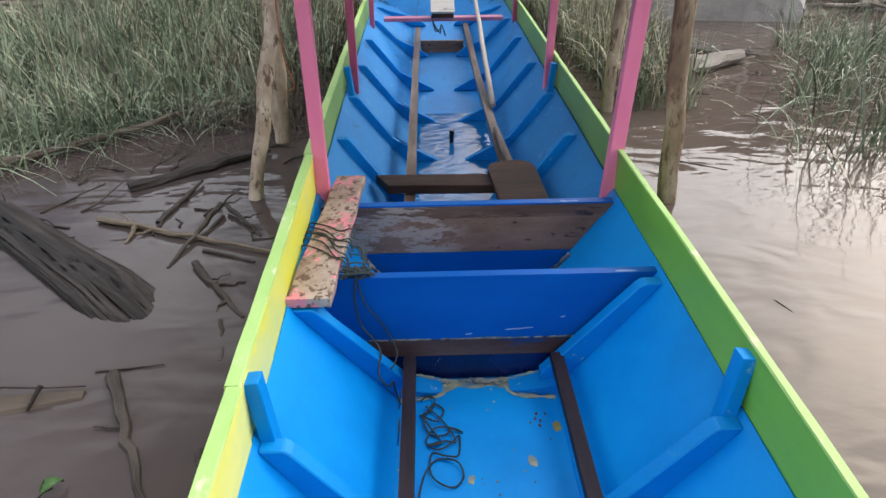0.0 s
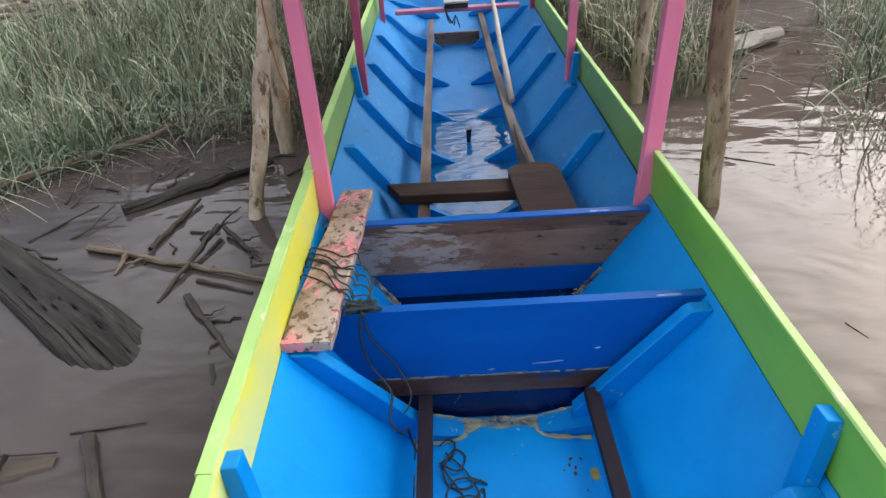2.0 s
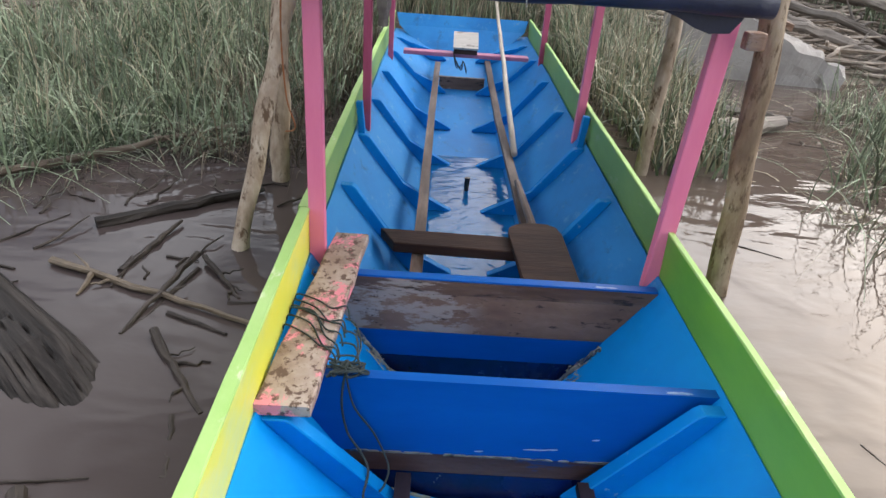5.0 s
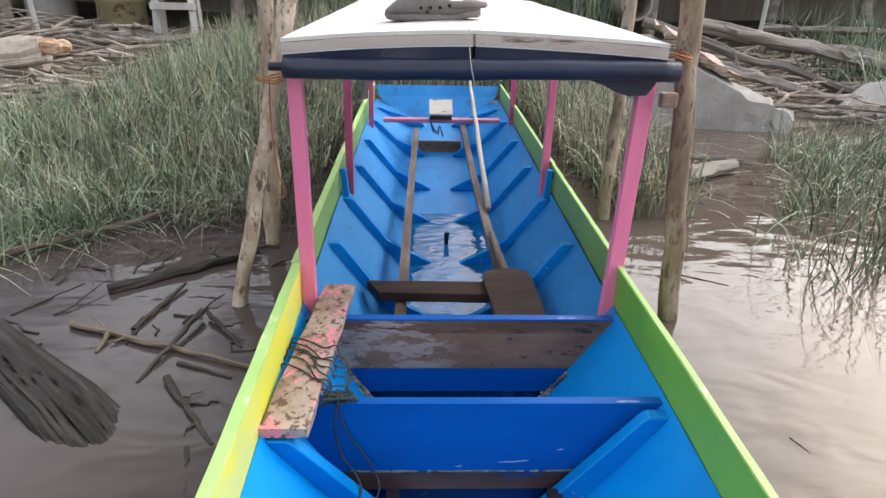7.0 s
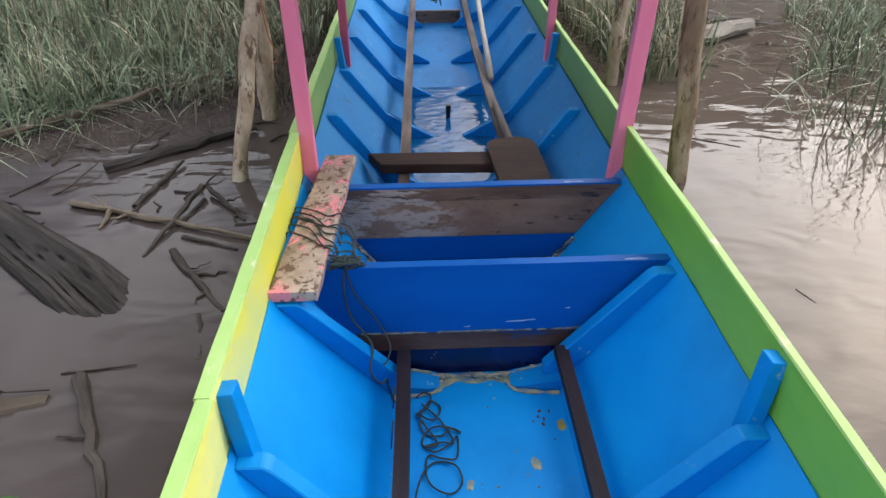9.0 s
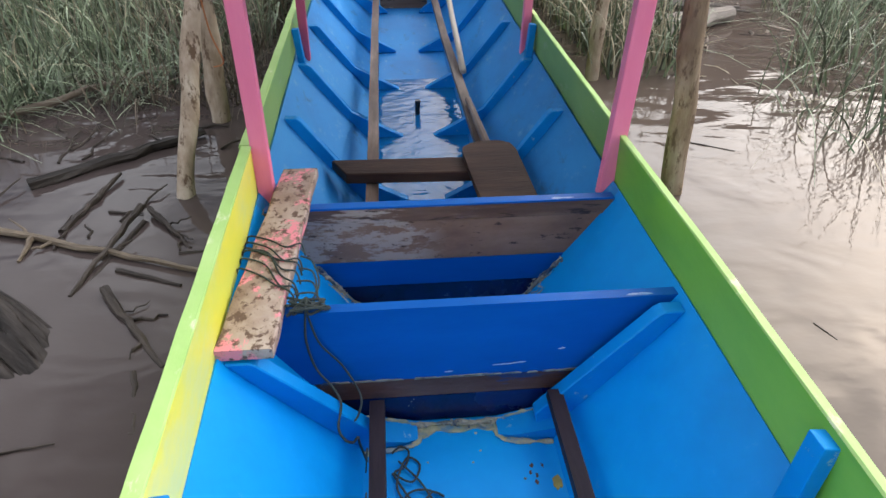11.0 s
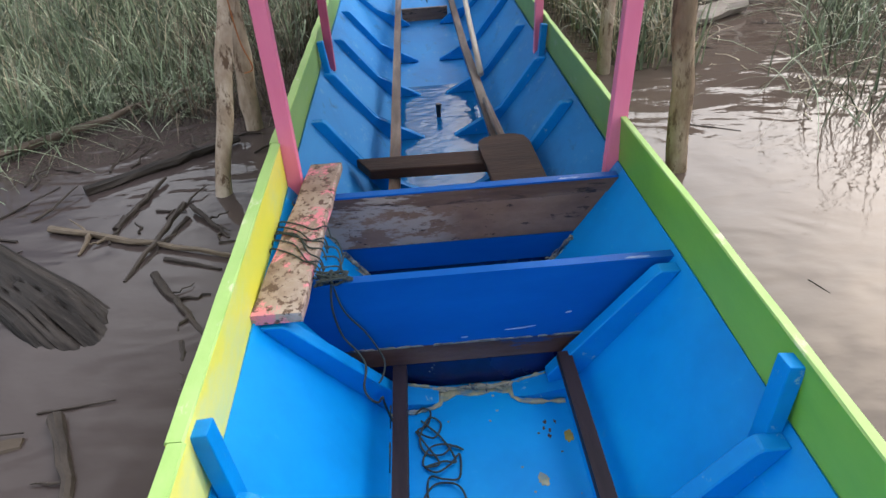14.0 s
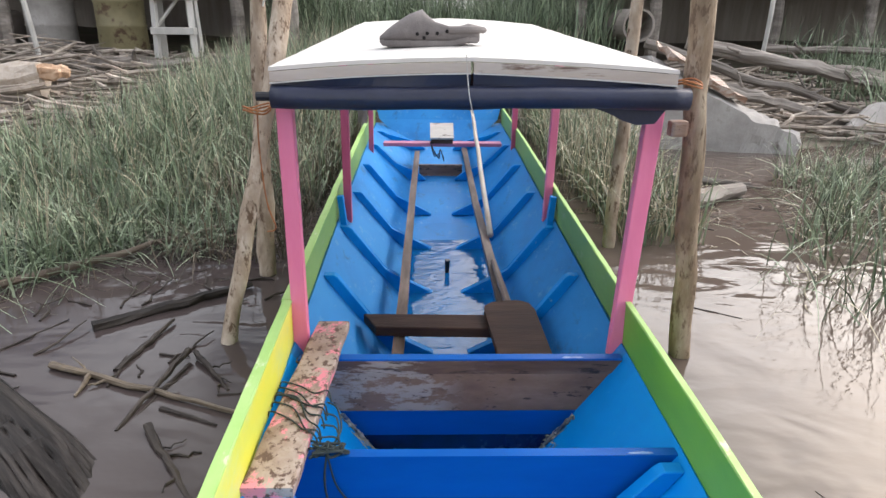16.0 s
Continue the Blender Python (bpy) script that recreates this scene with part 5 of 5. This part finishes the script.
for k in range(2000):
    if k < 800:
        x, y = rnd.uniform(-6.2, -2.5), rnd.uniform(5.0, 9.4)
        if x > -2.7 + 0.1 * (y - 5):
            continue
    else:
        x, y = rnd.uniform(1.3, 7.0), rnd.uniform(6.2, 9.6)
    a, ln, r = rnd.uniform(-0.6, 0.6) + (3.14 if rnd.random() < 0.5 else 0), rnd.uniform(0.15, 0.9), rnd.uniform(0.006, 0.03)
    z = ground_height(x, y) + rnd.uniform(0.0, 0.12)
    a3 = Vector((x, y, z))
    b3 = a3 + Vector((ln * math.cos(a), ln * math.sin(a), rnd.uniform(-0.10, 0.14)))
    tube(bm, bend(a3, b3, 3, 0.04, k), [r, r * 0.9, r * 0.8, r * 0.5], 5)
tagged(part("drift_litter", bm, DEBRIS), "heap of grey sticks and drift litter on the bank", "debris", kind="stuff")
rnd = random.Random(78)
bm = bmesh.new()
for k in range(110):
    t = rnd.random()
    x, y = (rnd.uniform(0.85, 1.7), rnd.uniform(3.6, 4.9)) if t < 0.5 else (rnd.uniform(1.8, 3.4), rnd.uniform(3.9, 4.9))
    a, ln, r = rnd.uniform(0, 6.28), rnd.uniform(0.03, 0.16), rnd.uniform(0.002, 0.008)
    tube(bm, bend((x, y, w + 0.004), (x + ln * math.cos(a), y + ln * math.sin(a), w + rnd.uniform(0, 0.03)), 3, 0.015, k), [r, r, r * 0.8, r * 0.4], 5)
tagged(part("shore_litter", bm, DEBRIS), "small sticks and scraps floating at the water edge", "debris", kind="stuff")


def stilt_house(x0, x1, y0, label, cols):
    h = thing("stilt_house", ((x0 + x1) / 2, y0 + 2, 0.8), label, "house")
    bm = bmesh.new()
    box(bm, (x0, y0, 1.85), (x1, y0 + 4.5, 1.98), 0.01)
    part("floor_deck", bm, DARKWALL, h)
    bm = bmesh.new()
    box(bm, (x0 + 0.1, y0 + 0.6, 1.98), (x1 - 0.1, y0 + 0.7, 3.1), 0.01)
    part("front_wall", bm, DARKWALL, h)
    bm = bmesh.new()
    loft(bm, [[(x, y0 + 0.2, 2.95), (x, y0 + 2.6, 3.75), (x, y0 + 4.9, 2.95), (x, y0 + 2.6, 3.65)] for x in (x0 - 0.3, x1 + 0.3)])
    part("roof", bm, CONCRETE, h)
    bm = bmesh.new()
    box(bm, (x0, y0 + 3.2, 0.4), (x1, y0 + 3.3, 1.85), 0.01)
    part("back_screen", bm, DARKWALL, h, "dark boards closing the space under the house")
    for x in cols:
        bm = bmesh.new()
        tube(bm, [(x, y0 + 0.3, 0.3), (x + 0.03, y0 + 0.3, 1.2), (x, y0 + 0.3, 1.85)], [0.09, 0.085, 0.08], 10, rough=0.15)
        part("stilt", bm, DRIFT, h)
    return h


stilt_house(-9.5, -1.7, 8.9, "dark wooden stilt house behind the reeds", (-8.6, -6.9, -5.6, -2.6, -1.9))
stilt_house(1.7, 10.5, 9.9, "dark wooden stilt house behind the driftwood", (2.1, 3.2, 5.0, 6.4, 8.0, 9.6))

for x, y, mat, label in ((-4.15, 9.35, DRUMPAINT, "faded yellow drum standing under the house"), (-5.15, 9.5, CONCRETE, "grey drum standing under the house")):
    d = thing("drum", (x, y, 0.75), label, "drum", "drums under the house")
    bm = bmesh.new()
    prof = [(0.0, 0.30), (0.02, 0.31), (0.28, 0.30), (0.30, 0.315), (0.32, 0.30), (0.58, 0.30), (0.60, 0.315), (0.62, 0.30), (0.88, 0.305), (0.9, 0.29)]
    loft(bm, [[(x + r * math.cos(a), y + r * math.sin(a), 0.75 + z) for a in np.linspace(0, 2 * math.pi, 25)[:-1]] for z, r in prof])
    part("body", bm, mat, d, smooth=True)
for x, y, z, r, label in ((-5.9, 9.0, 0.98, 0.26, "dark culvert pipe lying under the house"), (2.75, 9.4, 1.12, 0.22, "round dark pipe end under the house")):
    d = thing("pipe", (x, y, z - r), label, "pipe")
    bm = bmesh.new()
    ang = np.linspace(0, 2 * math.pi, 25)[:-1]
    loft(bm, [[(x + q * math.cos(a), yy, z + q * math.sin(a)) for a in ang] for yy, q in ((y + 0.9, r), (y, r), (y, r * 0.86), (y + 0.9, r * 0.86))], caps=False)
    part("shell", bm, DARKWALL, d)
    # black disc paints the shade deep in the pipe
    bm = bmesh.new()
    loft(bm, [[(x + q * math.cos(a), yy, z + q * math.sin(a)) for a in ang] for yy, q in ((y + 0.55, r * 0.86), (y + 0.6, r * 0.86))])
    part("dark_inside", bm, HOLE, d)

# trestle steps
tr = thing("wooden_steps", (-3.2, 8.6, 0.6), "weathered white wooden steps standing in the grass", "steps")
for x in (-3.41, -2.95):
    for y in (8.55, 8.78):
        bm = bmesh.new()
        beam(bm, (x, y, 0.55), (x + (0.03 if x < -3.2 else -0.03), y + (0.05 if y < 8.7 else -0.05), 1.75), 0.075, 0.05)
        part("leg", bm, GREYWOOD, tr)
for z in (0.97, 1.36):
    bm = bmesh.new()
    box(bm, (-3.44, 8.50, z), (-2.92, 8.62 if z < 1 else 8.8, z + (0.08 if z < 1 else 0.04)), 0.005)
    part("tread", bm, GREYWOOD, tr)
bm = bmesh.new()
beam(bm, (-3.40, 8.62, 1.05), (-3.10, 8.64, 1.40), 0.05, 0.03)
part("brace", bm, GREYWOOD, tr)
for a, b, label in (((-4.75, 8.4, 0.6), (-4.85, 8.4, 1.8), "thin pale stick stuck upright in the bank"), ((4.25, 8.9, 0.75), (4.27, 8.9, 2.0), "thin pale post standing in the debris")):
    bm = bmesh.new()
    tube(bm, bend(a, b, 5, 0.01, 9), 0.03, 8)
    tagged(part("thin_post", bm, GREYWOOD, base=a), label, "post")

# ---- grass ----


def blades(name, count, sample, tall, width, mat, label, seed, lean=0.35, segs=6):
    """Many bent blades of grass in one mesh."""
    rg = np.random.RandomState(seed)
    roots = []
    while len(roots) < count:
        p = sample(rg)
        if p is not None:
            roots.append((p[0], p[1], ground_height(p[0], p[1]), p[2] if len(p) > 2 else 1.0))
    r = np.array(roots)
    n = len(r)
    h = rg.uniform(*tall, n) * r[:, 3]
    a, droop = rg.uniform(0, 2 * np.pi, n), rg.uniform(0.05, 1.0, n) ** 1.3 * lean * 2.1
    face = rg.uniform(0, np.pi, n)
    wd = rg.uniform(*width, n)
    tilt = rg.normal(0, 0.15, (n, 2))
    vs = np.zeros((n, (segs + 1) * 2, 3))
    for k in range(segs + 1):
        f = k / segs
        out = droop * h * f ** 2.2
        up = h * (f - 0.72 * np.minimum(droop, 1.1) * f ** 3)
        cx = r[:, 0] + np.cos(a) * out + tilt[:, 0] * h * f
        cy = r[:, 1] + np.sin(a) * out + tilt[:, 1] * h * f
        cx = np.where((r[:, 1] < 6.6) & (np.abs(r[:, 0]) < 1.6), np.sign(r[:, 0]) * np.maximum(np.abs(cx), 0.63 + 0.12 * np.abs(np.sin(r[:, 1] * 37))), cx)
        cz = np.maximum(r[:, 2], 0.06) - 0.03 + up
        ww = wd * (1 - 0.85 * f ** 1.5) / 2
        for j, s in ((0, -1), (1, 1)):
            vs[:, k * 2 + j, 0] = cx + s * np.cos(face) * ww
            vs[:, k * 2 + j, 1] = cy + s * np.sin(face) * ww
            vs[:, k * 2 + j, 2] = cz
    base = (np.arange(n) * (segs + 1) * 2)[:, None]
    quads = np.concatenate([base + np.array([2 * k, 2 * k + 1, 2 * k + 3, 2 * k + 2]) for k in range(segs)], 0)
    me = bpy.data.meshes.new(name)
    me.from_pydata(vs.reshape(-1, 3).tolist(), [], quads.tolist())
    me.materials.append(mat)
    return tagged(new(name, me), label, "grass", kind="stuff")


def on_left(rg):
    x, y = rg.uniform(-6.5, -0.76), 2.7 + rg.uniform(0, 1) ** 1.35 * 6.0
    d = (x + 1.97) * -0.627 + (y - 3.15) * 0.778
    if d < -0.10 + 0.16 * noise.noise(Vector((x * 2, y * 2, 5))):
        return None
    edge = 0.25 * noise.noise(Vector((x * 1.5, y * 1.5, 2)))
    if y > 4.6 + edge and x < -2.95 + 0.12 * (y - 5) + edge and (y > 5.4 or x < -3.3) and rg.uniform() > 0.05:
        return None
    if noise.noise(Vector((x * 1.3, y * 1.3, 9))) < -0.42:
        return None
    k = 0.62 + 0.38 * min(1, d / 1.2)
    if x < -1.6:
        k *= max(0.42, 1 + (x + 1.6) * 0.36)
    if x < -2.65 and y > 5.1:
        return None
    return x, y, k


def on_strip(rg):
    x, y = rg.uniform(0.86, 1.5), rg.uniform(3.35, 8.5)
    if abs(x - 1.02 - 0.05 * (y - 3.4)) > 0.28 + 0.05 * (y - 3.4):
        return None
    return x, y, 0.55 + 0.13 * min(y - 3.4, 3.5)


def on_back(rg):
    x, y = rg.uniform(-1.6, 1.6), rg.uniform(6.9, 9.5)
    return x, y, 1.0


def on_right(rg):
    x, y = 1.65 + rg.uniform(0, 1) ** 1.2 * 3.1, rg.uniform(2.95, 4.9)
    edge = 1.80 + 0.42 * (y - 3.1) + 0.14 * math.sin(y * 5)
    if x < edge or noise.noise(Vector((x * 2.6, y * 2.6, 4))) < -0.12 + 0.6 * max(0, 3.4 - y):
        return None
    return x, y, 0.62 + 0.16 * min(x - edge, 2)


def on_shallows(rg):
    x, y = 1.25 + rg.uniform(0, 1) ** 0.6 * 1.1, rg.uniform(2.35, 3.3)
    if x < 1.25 + 0.35 * abs(y - 2.75) or noise.noise(Vector((x * 3, y * 3, 8))) < -0.02:
        return None
    return x, y, 1.0


def on_deep_inlet(rg):
    x, y = rg.uniform(1.72, 2.5), rg.uniform(2.55, 3.4)
    return (x, y, 0.8 + 0.2 * (x - 1.72)) if noise.noise(Vector((x * 4, y * 4, 2))) > -0.05 else None


def on_far_right(rg):
    x, y = rg.uniform(4.6, 9.5), rg.uniform(6.3, 9.8)
    return x, y, 1.0


def on_edge(rg):
    x, y = rg.uniform(-2.9, -1.0), rg.uniform(2.3, 4.2)
    d = (x + 1.97) * -0.627 + (y - 3.15) * 0.778
    if not -0.45 < d < 0.35 or noise.noise(Vector((x * 3, y * 3, 1))) < -0.15:
        return None
    return x, y, 0.8


def on_drowned(rg):
    x, y = rg.uniform(-2.6, -0.85), rg.uniform(2.1, 3.6)
    d = (x + 1.97) * -0.627 + (y - 3.15) * 0.778
    if not -0.75 < d < 0.1 or noise.noise(Vector((x * 4, y * 4, 6))) < -0.05:
        return None
    return x, y, 0.7 + 0.5 * (d + 0.75)


def on_hull_side(rg):
    x, y = rg.uniform(-1.35, -0.74), rg.uniform(3.1, 6.8)
    return (x, y, 0.6 + 0.1 * min(y - 3.1, 3)) if noise.noise(Vector((x * 3, y * 2, 3))) > -0.25 else None


def on_far(rg):
    return rg.uniform(-2.4, 2.6), rg.uniform(9.6, 13.0), 1.0


blades("left_bank_grass", 15500, on_left, (0.40, 0.90), (0.006, 0.016), GRASS, "dense grey-green grass on the river bank", 1, 0.5)
blades("left_bank_dry_grass", 4600, on_left, (0.40, 1.0), (0.004, 0.010), DRYGRASS, "dry straw blades among the bank grass", 2, 0.45)
blades("edge_grass", 1700, on_edge, (0.26, 0.56), (0.006, 0.013), GRASS, "short grass hanging over the water edge", 3, 0.75)
blades("hull_side_reeds", 1500, on_hull_side, (0.35, 0.80), (0.005, 0.011), DEADREED, "dead brown reeds standing close beside the hull", 33, 0.5)
blades("drowned_stalks", 700, on_drowned, (0.08, 0.30), (0.003, 0.007), DEADREED, "broken straw stalks standing in the shallows", 31, 1.0)
blades("reed_strip_grass", 1900, on_strip, (0.45, 0.85), (0.007, 0.016), GRASS, "reeds growing beside the boat", 4, 0.5)
blades("reed_strip_dry_grass", 2000, on_strip, (0.45, 0.95), (0.006, 0.013), DRYGRASS, "dry reeds growing beside the boat", 5, 0.5)
blades("back_grass", 1800, on_back, (0.45, 0.85), (0.009, 0.018), GRASS, "tall grass behind the bow", 6, 0.35)
blades("back_dry_grass", 1700, on_back, (0.45, 0.90), (0.008, 0.015), DRYGRASS, "tall dry grass behind the bow", 7, 0.35)
blades("far_tall_grass", 5000, on_far, (0.9, 1.5), (0.012, 0.026), GRASS, "tall far grass between the houses", 11, 0.25)
blades("inlet_grass", 1500, on_right, (0.45, 0.95), (0.006, 0.013), GRASS, "sparse grass standing in the shallow inlet", 8, 0.5)
blades("inlet_dry_grass", 380, on_right, (0.35, 0.75), (0.006, 0.012), DRYGRASS, "dry drooping blades in the shallow inlet", 9, 0.8)
blades("far_bank_grass", 2200, on_far_right, (0.5, 1.1), (0.010, 0.020), GRASS, "grass growing through the far debris", 10, 0.4)
blades("shallows_reeds", 95, on_shallows, (0.30, 0.62), (0.005, 0.010), GRASS, "single reed stalks standing in the shallows", 14, 0.7, 6)
blades("tall_inlet_reeds", 110, on_deep_inlet, (0.65, 1.10), (0.006, 0.011), GRASS, "tall bent reeds rising from the shallow inlet", 16, 0.6)
blades("shallows_dry_reeds", 60, on_shallows, (0.22, 0.50), (0.004, 0.009), DRYGRASS, "bent dry reeds standing in the shallows", 15, 1.0, 6)
rnd = random.Random(52)
bm = bmesh.new()
for k in range(50):
    x, y = 1.35 + rnd.random() ** 0.8 * 0.95, rnd.uniform(2.45, 3.65)
    a, turn, ln, wd = rnd.uniform(0, 6.28), rnd.uniform(-1.6, 1.6), rnd.uniform(0.04, 0.17), rnd.uniform(0.002, 0.0055)
    row = []
    for s in range(6):
        ca, sa = math.cos(a), math.sin(a)
        z = w + 0.002 + 0.008 * math.sin(math.pi * s / 5) * rnd.random()
        row.append([(x - sa * wd, y + ca * wd, z), (x, y, z + 0.0015), (x + sa * wd, y - ca * wd, z), (x, y, z - 0.001)])
        x, y, a, wd = x + ca * ln / 5, y + sa * ln / 5, a + turn / 5, wd * 0.9
    loft(bm, row)
tagged(part("floating_straw", bm, DRYGRASS), "curled straw blades floating among the reeds", "debris", kind="stuff")
